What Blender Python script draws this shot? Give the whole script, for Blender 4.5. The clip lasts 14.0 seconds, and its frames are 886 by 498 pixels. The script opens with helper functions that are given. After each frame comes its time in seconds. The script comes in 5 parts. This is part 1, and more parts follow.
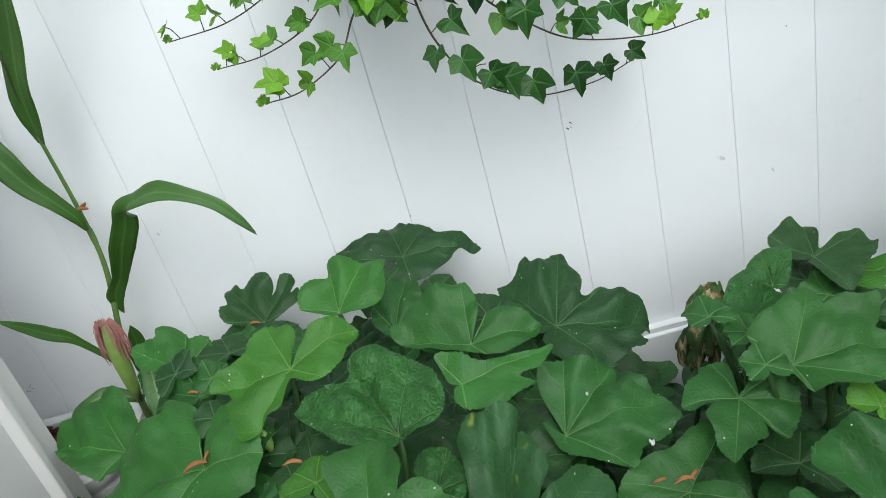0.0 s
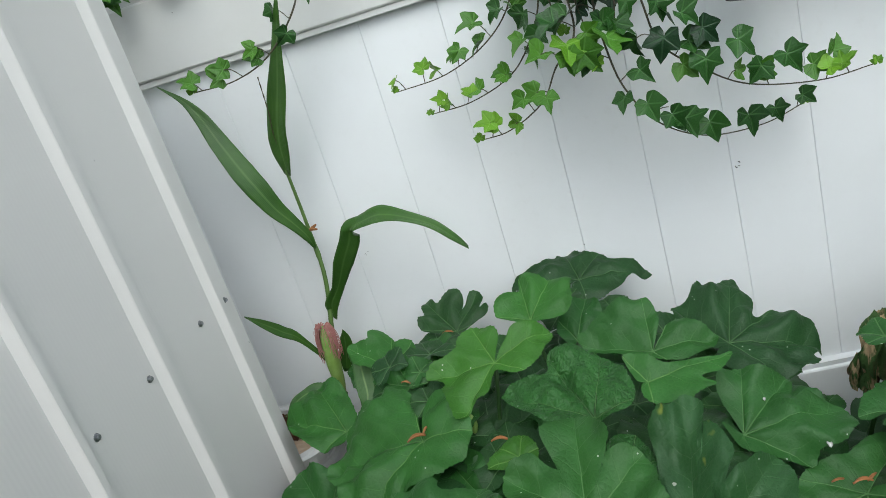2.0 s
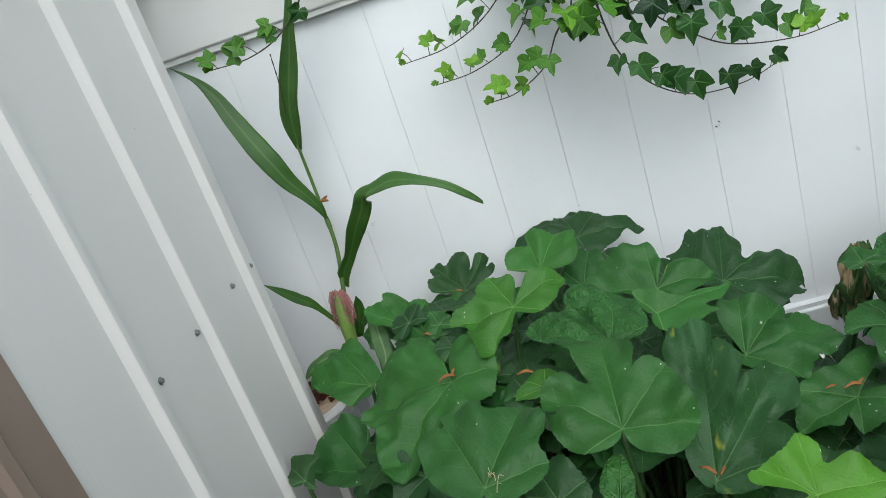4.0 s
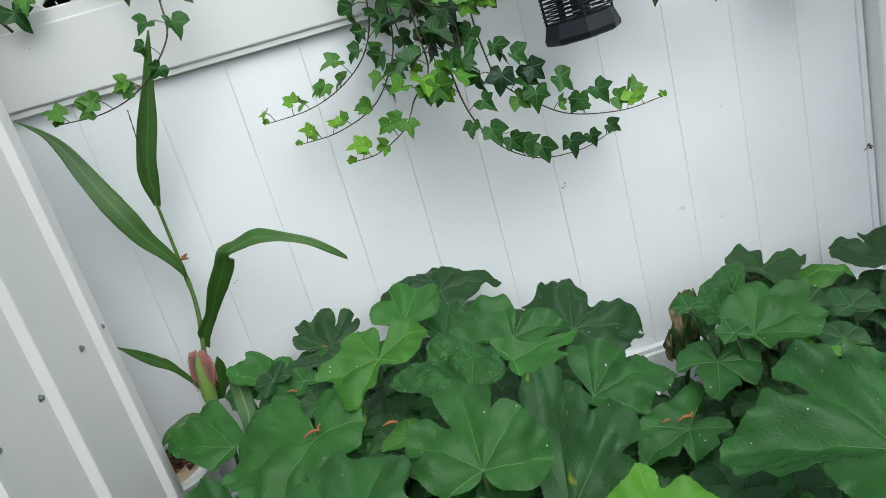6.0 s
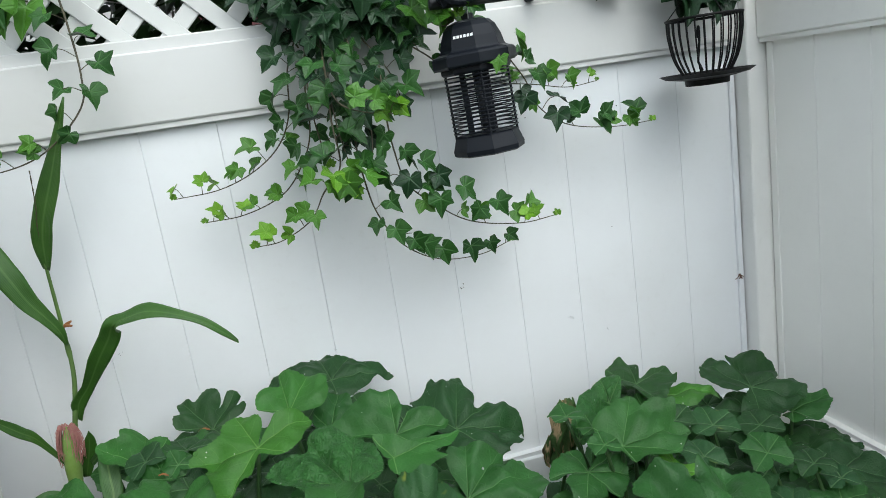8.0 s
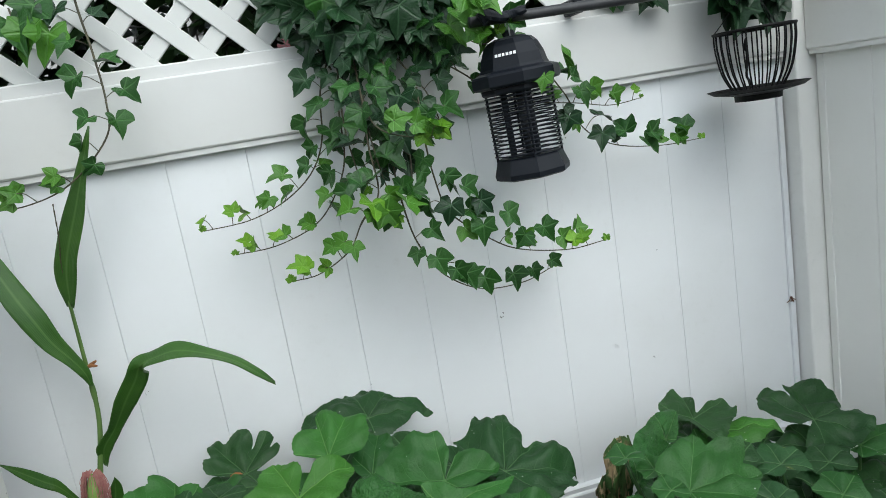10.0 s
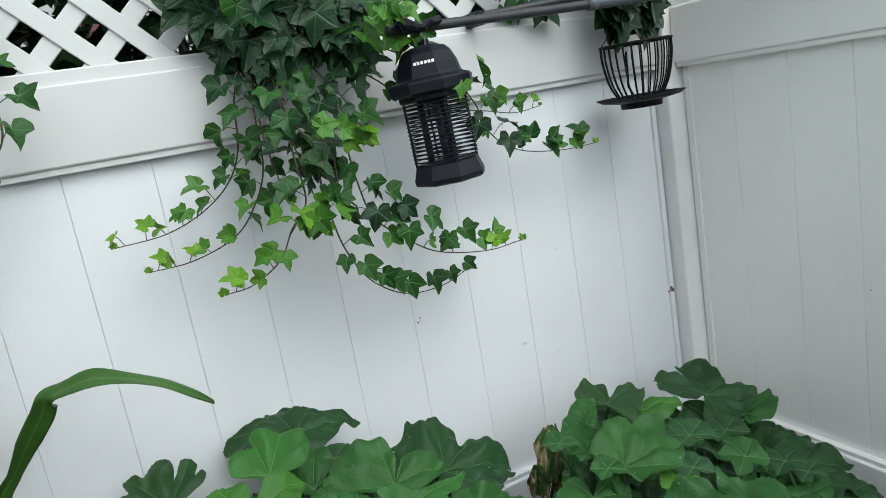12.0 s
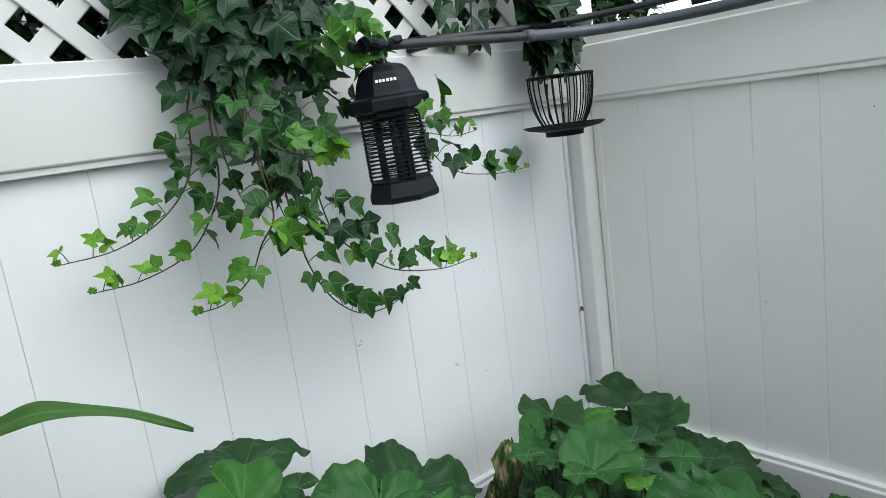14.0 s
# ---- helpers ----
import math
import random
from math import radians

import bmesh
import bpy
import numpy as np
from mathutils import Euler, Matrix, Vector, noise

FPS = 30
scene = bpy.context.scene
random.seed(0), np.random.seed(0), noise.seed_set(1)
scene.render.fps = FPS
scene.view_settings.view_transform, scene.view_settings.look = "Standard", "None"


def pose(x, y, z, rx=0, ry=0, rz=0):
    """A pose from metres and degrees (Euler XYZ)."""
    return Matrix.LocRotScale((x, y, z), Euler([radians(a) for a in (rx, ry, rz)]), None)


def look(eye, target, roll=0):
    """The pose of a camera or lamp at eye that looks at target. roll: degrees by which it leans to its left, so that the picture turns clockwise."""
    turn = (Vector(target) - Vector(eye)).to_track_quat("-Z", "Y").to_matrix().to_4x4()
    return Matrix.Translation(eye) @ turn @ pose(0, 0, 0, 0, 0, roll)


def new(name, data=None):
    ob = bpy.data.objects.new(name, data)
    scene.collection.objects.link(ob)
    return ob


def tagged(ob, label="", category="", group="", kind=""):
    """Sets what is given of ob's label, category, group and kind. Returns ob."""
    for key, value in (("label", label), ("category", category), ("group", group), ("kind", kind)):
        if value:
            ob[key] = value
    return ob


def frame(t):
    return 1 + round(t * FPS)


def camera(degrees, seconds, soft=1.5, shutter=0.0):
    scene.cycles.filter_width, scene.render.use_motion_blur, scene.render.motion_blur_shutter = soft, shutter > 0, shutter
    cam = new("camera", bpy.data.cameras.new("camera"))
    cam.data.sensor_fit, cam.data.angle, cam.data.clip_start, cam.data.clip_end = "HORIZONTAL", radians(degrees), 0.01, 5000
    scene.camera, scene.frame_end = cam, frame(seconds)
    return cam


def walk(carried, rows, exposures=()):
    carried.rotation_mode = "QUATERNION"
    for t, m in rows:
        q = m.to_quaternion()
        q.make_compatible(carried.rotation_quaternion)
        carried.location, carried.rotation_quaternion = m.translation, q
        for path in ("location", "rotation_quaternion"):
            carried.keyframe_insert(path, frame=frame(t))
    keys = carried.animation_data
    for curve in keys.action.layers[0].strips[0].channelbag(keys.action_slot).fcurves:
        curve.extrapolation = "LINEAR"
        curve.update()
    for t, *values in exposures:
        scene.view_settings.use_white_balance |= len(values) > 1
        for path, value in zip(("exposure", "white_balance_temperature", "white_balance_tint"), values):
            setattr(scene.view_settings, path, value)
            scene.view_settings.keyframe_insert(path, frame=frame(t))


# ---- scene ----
cam = camera(64.7, 14.0, 0.6)
PATH = [
    (0, (0.38, -1.185, 1.087), (0.327, 0.62, 0.228), -16.1),
    (0.5, (0.296, -1.204, 1.124), (0.252, 0.649, 0.37), -17.9),
    (1, (0.29, -1.236, 1.121), (0.182, 0.634, 0.42), -15.3),
    (1.5, (0.322, -1.285, 1.117), (0.032, 0.58, 0.457), -15.2),
    (2, (0.287, -1.348, 1.126), (-0.076, 0.515, 0.496), -17.7),
    (2.5, (0.255, -1.401, 1.115), (-0.123, 0.454, 0.47), -19.0),
    (2.7, (0.249, -1.406, 1.112), (-0.121, 0.448, 0.458), -18.8),
    (4.8, (0.177, -1.475, 1.111), (0.016, 0.415, 0.478), -20.4),
    (5, (0.178, -1.477, 1.114), (0.049, 0.421, 0.497), -20.5),
    (5.5, (0.187, -1.484, 1.121), (0.196, 0.431, 0.545), -19.0),
    (6, (0.198, -1.489, 1.111), (0.351, 0.41, 0.501), -16.1),
    (6.5, (0.22, -1.514, 1.12), (0.485, 0.369, 0.499), -13.3),
    (7, (0.22, -1.512, 1.117), (0.601, 0.366, 0.545), -9.6),
    (7.5, (0.224, -1.521, 1.132), (0.642, 0.368, 0.627), -8.0),
    (8, (0.225, -1.527, 1.142), (0.674, 0.371, 0.7), -8.4),
    (8.5, (0.217, -1.523, 1.148), (0.651, 0.386, 0.741), -9.3),
    (8.7, (0.207, -1.52, 1.146), (0.629, 0.393, 0.742), -9.4),
    (10.8, (0.171, -1.385, 1.164), (0.622, 0.526, 0.783), -9.5),
    (11, (0.152, -1.381, 1.161), (0.655, 0.515, 0.773), -10.2),
    (11.5, (0.091, -1.388, 1.161), (0.763, 0.448, 0.741), -11.1),
    (12, (0.049, -1.403, 1.16), (0.882, 0.368, 0.749), -9.8),
    (12.5, (0.027, -1.369, 1.138), (0.928, 0.368, 0.726), -8.0),
    (13, (0.009, -1.297, 1.153), (0.929, 0.431, 0.741), -7.6),
    (13.5, (-0.048, -1.284, 1.15), (0.954, 0.402, 0.757), -7.3),
    (14, (-0.151, -1.282, 1.156), (1.087, 0.244, 0.783), -7.6),
]
walk(cam, [(t, look(eye, target, roll)) for t, eye, target, roll in PATH], [(0, 0.07, 6300.0, 4.0), (0.5, -0.05, 6300.0, 4.0), (1.0, -0.11, 6300.0, 4.0), (2.5, -0.17, 6290.0, 4.0), (5.0, -0.13, 6280.0, 4.0), (7.0, -0.06, 6270.0, 4.0), (11.0, -0.18, 6250.0, 4.0), (14.0, -0.16, 6230.0, 4.0)])
SKY, SUN = 0.385, 0.62
STRAWS = (((0.075, -0.80, 0.600), 0), ((0.055, -0.745, 0.612), 30))

# ---- world, sun, exposure ----
world = bpy.data.worlds.new("overcast_sky")
scene.world = world
world.use_nodes = True
wn = world.node_tree.nodes
sky = wn.new("ShaderNodeTexSky")
sky.sky_type, sky.sun_disc = "NISHITA", False
sky.sun_elevation, sky.sun_rotation = radians(49), radians(168)
sky.air_density, sky.dust_density = 1.0, 2.0
wn["Background"].inputs["Strength"].default_value = SKY
cloud = wn.new("ShaderNodeHueSaturation")
cloud.inputs["Saturation"].default_value = 0.30
world.node_tree.links.new(sky.outputs[0], cloud.inputs["Color"])
world.node_tree.links.new(cloud.outputs[0], wn["Background"].inputs["Color"])
sun = new("sun", bpy.data.lights.new("sun", "SUN"))
sun.data.energy, sun.data.angle, sun.data.color = SUN, radians(60), (1.0, 0.985, 0.96)
sun.matrix_world = look((1.14, -2.55, 3.6), (0.6, 0.0, 0.6))


# ---- materials ----
class Nodes:
    """Short calls for building a node material."""

    def __init__(self, name):
        self.mat = bpy.data.materials.new(name)
        self.mat.use_nodes = True
        self.tree = self.mat.node_tree
        self.bsdf = self.tree.nodes["Principled BSDF"]
        self.out = self.tree.nodes["Material Output"]

    def add(self, kind, **values):
        node = self.tree.nodes.new("ShaderNode" + kind)
        for key, value in values.items():
            if key == "op":
                node.operation = value
            elif key == "mode":
                node.data_type = value
            elif key == "feature":
                node.feature = value
        return node

    def put(self, value, socket):
        if isinstance(value, bpy.types.NodeSocket):
            self.tree.links.new(value, socket)
        else:
            socket.default_value = value

    def math(self, op, a, b=0.0, c=0.0, clamp=False):
        node = self.add("Math", op=op)
        node.use_clamp = clamp
        for i, v in enumerate((a, b, c)):
            self.put(v, node.inputs[i])
        return node.outputs[0]

    def noise(self, scale, detail=4.0, vector=None, rough=0.55):
        node = self.add("TexNoise")
        node.inputs["Scale"].default_value, node.inputs["Detail"].default_value = scale, detail
        node.inputs["Roughness"].default_value = rough
        self.put(vector if vector else self.place(), node.inputs["Vector"])
        return node.outputs["Fac"]

    def place(self):
        return self.add("TexCoord").outputs["Object"]

    def spots(self, scale, size, vector=None):
        node = self.add("TexVoronoi")
        node.inputs["Scale"].default_value = scale
        self.put(vector if vector else self.place(), node.inputs["Vector"])
        return self.math("LESS_THAN", node.outputs["Distance"], size)

    def blend(self, fac, a, b):
        node = self.add("Mix", mode="RGBA")
        self.put(fac, node.inputs[0])
        for value, socket in ((a, node.inputs[6]), (b, node.inputs[7])):
            self.put(value if isinstance(value, bpy.types.NodeSocket) else (*value, 1.0), socket)
        return node.outputs[2]

    def ramp(self, fac, low, high):
        node = self.add("MapRange")
        node.inputs["From Min"].default_value, node.inputs["From Max"].default_value = low, high
        self.put(fac, node.inputs["Value"])
        return node.outputs["Result"]

    def bump(self, height, strength, distance=0.002):
        node = self.add("Bump")
        node.inputs["Strength"].default_value, node.inputs["Distance"].default_value = strength, distance
        self.put(height, node.inputs["Height"])
        self.put(node.outputs[0], self.bsdf.inputs["Normal"])
        return node.outputs[0]

    def finish(self, colour, rough, metal=0.0, spec=0.5):
        self.put(colour if isinstance(colour, bpy.types.NodeSocket) else (*colour, 1.0), self.bsdf.inputs["Base Color"])
        self.put(rough, self.bsdf.inputs["Roughness"])
        self.bsdf.inputs["Metallic"].default_value = metal
        self.bsdf.inputs["Specular IOR Level"].default_value = spec
        return self.mat


def vinyl(name, colour, grime=0.06):
    n = Nodes(name)
    geo = n.add("NewGeometry").outputs["Position"]
    big = n.ramp(n.noise(3.0, 5, geo), 0.42, 0.75)
    fine = n.ramp(n.noise(60.0, 3, geo), 0.55, 0.8)
    dirt = n.math("MULTIPLY", n.math("MULTIPLY_ADD", fine, 0.5, 0.5), big)
    col = n.blend(n.math("MULTIPLY", dirt, grime * 4), colour, (0.50, 0.50, 0.46))
    tone = n.math("MULTIPLY_ADD", n.add("ObjectInfo").outputs["Random"], 0.05, 0.0)
    col = n.blend(tone, col, (0.6, 0.62, 0.62))
    rare = n.math("MULTIPLY", n.spots(14.0, 0.022, geo), n.math("GREATER_THAN", n.noise(5.0, 1, geo), 0.52))
    col = n.blend(n.math("MULTIPLY", rare, 0.85), col, (0.04, 0.04, 0.045))
    n.bump(n.noise(9.0, 2, geo), 0.05, 0.004)
    return n.finish(col, 0.42, spec=0.4)


def painted(name, colour, rough=0.45, metal=0.0, wear=(0.4, 0.4, 0.38), amount=0.12, scale=5.0, spec=0.5):
    n = Nodes(name)
    geo = n.add("NewGeometry").outputs["Position"]
    col = n.blend(n.math("MULTIPLY", n.ramp(n.noise(scale, 6, geo), 0.45, 0.75), amount), colour, wear)
    col = n.blend(n.math("MULTIPLY", n.ramp(n.noise(scale * 20, 2, geo), 0.6, 0.8), amount), col, wear)
    n.bump(n.noise(scale * 30, 2, geo), 0.08, 0.001)
    return n.finish(col, n.math("MULTIPLY_ADD", n.noise(scale * 3, 2, geo), 0.15, rough - 0.07), metal, spec)


def shed_steel():
    n = Nodes("shed_steel_grey_white")
    geo = n.add("NewGeometry").outputs["Position"]
    split = n.add("SeparateXYZ")
    n.put(geo, split.inputs[0])
    lines = n.math("SINE", n.math("MULTIPLY", split.outputs["Y"], 900.0))
    col = n.blend(n.math("MULTIPLY", n.ramp(n.noise(4.0, 6, geo), 0.4, 0.8), 0.35), (0.655, 0.640, 0.615), (0.57, 0.56, 0.545))
    rare = n.math("MULTIPLY", n.spots(18.0, 0.03, geo), n.math("GREATER_THAN", n.noise(5.0, 1, geo), 0.55))
    col = n.blend(n.math("MULTIPLY", rare, 0.6), col, (0.12, 0.11, 0.10))
    n.bump(n.math("MULTIPLY_ADD", lines, 0.12, n.noise(12.0, 2, geo)), 0.10, 0.002)
    return n.finish(col, 0.42, 0.0, 0.45)


def squash_green(name, colour, veined, patches=0.0, crinkle=0.0):
    """Leaf surface; the UV map holds the distance from the nearest main vein and the way along it, in metres."""
    n = Nodes(name)
    uv = n.add("SeparateXYZ")
    n.put(n.add("UVMap").outputs[0], uv.inputs[0])
    off, along = uv.outputs["X"], uv.outputs["Y"]
    obj = n.place()
    wob = n.math("MULTIPLY_ADD", n.noise(28.0, 2, obj), 0.016, -0.008)
    taper = n.math("MAXIMUM", n.math("MULTIPLY_ADD", along, -6.0, 1.0), 0.30)
    main = n.math("MULTIPLY", n.ramp(n.math("DIVIDE", off, taper), 0.0014, 0.0005), n.ramp(along, 0.16, 0.05))
    side = n.math("ADD", n.math("SUBTRACT", along, n.math("MULTIPLY", off, 0.80)), wob)
    cell = n.math("PINGPONG", side, 0.014)
    second = n.math("MULTIPLY", n.ramp(cell, 0.0010, 0.0002), n.ramp(off, 0.040, 0.004))
    web = n.add("TexVoronoi", feature="DISTANCE_TO_EDGE")
    web.inputs["Scale"].default_value = 150.0
    n.put(obj, web.inputs["Vector"])
    net = n.ramp(web.outputs["Distance"], 0.10, 0.0)
    vein = n.math("MAXIMUM", main, n.math("MULTIPLY", second, 0.34), clamp=True)
    rand = n.add("ObjectInfo").outputs["Random"]
    dark = tuple(c * 0.62 for c in colour)
    col = n.blend(n.ramp(n.noise(16.0, 5, obj), 0.3, 0.72), dark, colour)
    col = n.blend(n.math("MULTIPLY", rand, 0.40), col, (colour[0] * 1.4 + 0.006, colour[1] * 1.25, colour[2] * 0.9))
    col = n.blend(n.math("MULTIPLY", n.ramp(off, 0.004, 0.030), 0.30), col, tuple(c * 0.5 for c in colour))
    col = n.blend(n.math("MULTIPLY", net, 0.06), col, veined)
    col = n.blend(n.math("MULTIPLY", vein, 0.58), col, veined)
    if patches:
        yellow = n.ramp(n.noise(24.0, 2, obj), 0.65, 0.74)
        brown = n.ramp(n.noise(24.0, 2, obj), 0.735, 0.76)
        col = n.blend(n.math("MULTIPLY", yellow, patches), col, (0.34, 0.36, 0.05))
        col = n.blend(n.math("MULTIPLY", brown, 0.9), col, (0.16, 0.07, 0.025))
        pale = n.math("MULTIPLY", n.spots(34.0, 0.10, obj), n.math("GREATER_THAN", n.noise(12.0, 1, obj), 0.55))
        col = n.blend(n.math("MULTIPLY", pale, 0.65), col, (0.50, 0.52, 0.44))
    speck = n.math("MULTIPLY", n.spots(48.0, 0.058, obj), n.math("GREATER_THAN", n.noise(11.0, 1, obj), 0.50))
    col = n.blend(n.math("MULTIPLY", speck, 0.7), col, (0.55, 0.58, 0.5))
    height = n.math("SUBTRACT", n.math("MULTIPLY_ADD", n.noise(120.0, 3, obj), 0.5, n.math("MULTIPLY", web.outputs["Distance"], 0.6)), n.math("MULTIPLY", vein, 0.9))
    quilt = n.add("TexVoronoi", feature="SMOOTH_F1")
    quilt.inputs["Scale"].default_value = 58.0
    n.put(obj, quilt.inputs["Vector"])
    height = n.math("SUBTRACT", height, n.math("MULTIPLY", quilt.outputs["Distance"], 0.28 + crinkle))
    # crease shade painted into the colour, darker between the raised cells
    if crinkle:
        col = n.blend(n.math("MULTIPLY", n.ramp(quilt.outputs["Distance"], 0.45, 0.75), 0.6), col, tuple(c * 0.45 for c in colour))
    normal = n.bump(height, 0.55 + 0.3 * bool(crinkle), 0.0022 + 0.0034 * bool(crinkle))
    mat = n.finish(col, n.math("MULTIPLY_ADD", n.noise(30.0, 3, obj), 0.20, 0.43), 0.0, 0.32)
    n.bsdf.inputs["Sheen Weight"].default_value = 0.015
    n.bsdf.inputs["Sheen Roughness"].default_value = 0.45
    glow = n.add("BsdfTranslucent")
    n.put(n.blend(0.5, col, (0.10, 0.30, 0.02)), glow.inputs["Color"])
    n.put(normal, glow.inputs["Normal"])
    mix = n.add("MixShader")
    mix.inputs[0].default_value = 0.12
    n.put(n.bsdf.outputs[0], mix.inputs[1])
    n.put(glow.outputs[0], mix.inputs[2])
    n.put(mix.outputs[0], n.out.inputs["Surface"])
    return mat


def plant_skin(name, colour, second, rough=0.5, scale=30.0, stripes=0.0):
    n = Nodes(name)
    obj = n.place()
    col = n.blend(n.ramp(n.noise(scale, 5, obj), 0.35, 0.7), colour, second)
    col = n.blend(n.math("MULTIPLY", n.add("ObjectInfo").outputs["Random"], 0.35), col, tuple(c * 1.4 for c in colour))
    height = n.noise(scale * 6, 3, obj)
    if stripes:
        uv = n.add("SeparateXYZ")
        n.put(n.add("UVMap").outputs[0], uv.inputs[0])
        lines = n.ramp(n.math("SINE", n.math("MULTIPLY", uv.outputs["X"], 90.0)), 0.2, 1.0)
        mid = n.ramp(n.math("ABSOLUTE", n.math("SUBTRACT", uv.outputs["X"], 0.5)), 0.07, 0.02)
        col = n.blend(n.math("MULTIPLY", lines, 0.05), col, (0.12, 0.26, 0.06))
        col = n.blend(n.math("MULTIPLY", mid, stripes), col, (0.22, 0.36, 0.12))
        height = n.math("ADD", height, n.math("MULTIPLY", lines, 0.6))
    n.bump(height, 0.3, 0.0012)
    return n.finish(col, rough, 0.0, 0.45)


def shrivelled():
    """Collapsed leaf: long tan, brown and green streaks down its folds."""
    n = Nodes("wilted_leaf")
    long = n.add("Mapping")
    long.inputs["Scale"].default_value = (1.0, 1.0, 0.16)
    n.put(n.place(), long.inputs["Vector"])
    streak = n.noise(75.0, 4, long.outputs[0])
    col = n.blend(n.ramp(streak, 0.50, 0.58), (0.040, 0.085, 0.022), (0.34, 0.25, 0.14))
    col = n.blend(n.ramp(n.noise(38.0, 3, long.outputs[0]), 0.54, 0.66), col, (0.075, 0.040, 0.022))
    n.bump(n.math("ADD", streak, n.noise(160.0, 3)), 0.8, 0.004)
    return n.finish(col, 0.85, 0.0, 0.25)


def ivy_green(name, colour, veined):
    """Ivy leaf; the UV map holds the distance from the nearest vein and the way from the stalk, in leaf lengths."""
    n = Nodes(name)
    obj = n.place()
    uv = n.add("SeparateXYZ")
    n.put(n.add("UVMap").outputs[0], uv.inputs[0])
    vein = n.math("MULTIPLY", n.ramp(uv.outputs["X"], 0.042, 0.012), n.ramp(uv.outputs["Y"], 1.05, 0.25))
    net = n.add("TexVoronoi", feature="DISTANCE_TO_EDGE")
    net.inputs["Scale"].default_value = 7.0
    n.put(obj, net.inputs["Vector"])
    fine = n.ramp(net.outputs["Distance"], 0.05, 0.01)
    rand = n.add("ObjectInfo").outputs["Random"]
    col = n.blend(n.ramp(n.noise(4.0, 4, obj), 0.3, 0.7), tuple(c * 0.65 for c in colour), colour)
    col = n.blend(n.math("MULTIPLY", rand, 0.7), col, (colour[0] * 1.8, colour[1] * 1.5, colour[2] * 1.3))
    col = n.blend(n.math("MULTIPLY", fine, 0.10), col, veined)
    col = n.blend(n.math("MULTIPLY", vein, 0.52), col, veined)
    n.bump(n.math("SUBTRACT", n.math("MULTIPLY_ADD", net.outputs["Distance"], 0.8, n.noise(5.0, 3, obj)), vein), 0.5, 0.0025)
    return n.finish(col, n.math("MULTIPLY_ADD", n.noise(6.0, 2, obj), 0.22, 0.26), 0.0, 0.28)


def soil_mat(name, dark, light, scale):
    n = Nodes(name)
    geo = n.add("NewGeometry").outputs["Position"]
    col = n.blend(n.ramp(n.noise(scale, 6, geo), 0.35, 0.7), dark, light)
    n.bump(n.noise(scale * 2, 6, geo), 0.9, 0.02)
    return n.finish(col, 0.95, 0.0, 0.2)


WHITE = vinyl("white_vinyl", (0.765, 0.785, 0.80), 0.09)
# lattice vinyl: shade put into its greyer base colour, with real grime over it
SHADED_LATTICE = vinyl("shaded_vinyl_lattice", (0.57, 0.58, 0.56), 0.14)
# lit copy of the fence vinyl: extra brightness for the side face in its colour
LIT_SIDE = vinyl("lit_vinyl_side", (0.87, 0.865, 0.825), 0.07)
# post vinyl: light painted in as a paler base; the stains on it are dirt
LIT_POST = vinyl("lit_vinyl_post", (0.83, 0.825, 0.80), 0.13)
# rail under the lattice: white vinyl darkened to hold its shade, plus beige stains
SHADED_RAIL = vinyl("shaded_vinyl_rail", (0.60, 0.605, 0.59), 0.18)
STEEL = shed_steel()
BROWN = painted("brown_steel", (0.235, 0.175, 0.14), 0.4, 0.0, (0.17, 0.13, 0.11), 0.3)
SCREW = painted("zinc_screw", (0.28, 0.29, 0.30), 0.35, 0.8, (0.10, 0.09, 0.08), 0.5, 200.0)
BLACK = painted("black_plastic", (0.0055, 0.0075, 0.0115), 0.45, 0.0, (0.014, 0.015, 0.018), 0.25, 12.0, 0.22)
BLACK_IRON = painted("black_iron", (0.004, 0.004, 0.004), 0.55, 0.0, (0.02, 0.018, 0.016), 0.2, 30.0, 0.18)
GREY_PANEL = painted("grey_plastic", (0.018, 0.020, 0.025), 0.4, 0.0, (0.12, 0.12, 0.12), 0.2, 20.0)
CONDUIT = painted("grey_conduit", (0.055, 0.066, 0.080), 0.38, 0.0, (0.2, 0.2, 0.2), 0.25, 18.0)
BLACK_PIPE = painted("black_pipe", (0.014, 0.015, 0.017), 0.5, 0.0, (0.09, 0.09, 0.09), 0.3, 18.0)
WIRE = painted("zinc_wire", (0.5, 0.5, 0.5), 0.3, 0.9, (0.3, 0.3, 0.3), 0.2, 40.0)
PRINT = painted("white_print", (0.72, 0.72, 0.72), 0.5, 0.0, (0.5, 0.5, 0.5), 0.1, 40.0)
DROPPING = painted("dried_dropping", (0.46, 0.46, 0.43), 0.7, 0.0, (0.14, 0.14, 0.13), 0.7, 120.0)
MULCH = soil_mat("red_bark_mulch", (0.045, 0.018, 0.012), (0.17, 0.062, 0.04), 40.0)
EARTH = soil_mat("damp_soil", (0.018, 0.014, 0.010), (0.06, 0.045, 0.032), 18.0)
TAN = painted("tan_plastic", (0.52, 0.39, 0.27), 0.6, 0.0, (0.25, 0.17, 0.11), 0.4, 9.0)
FILM = painted("off_white_plastic", (0.72, 0.72, 0.70), 0.25, 0.0, (0.4, 0.4, 0.38), 0.2, 20.0)
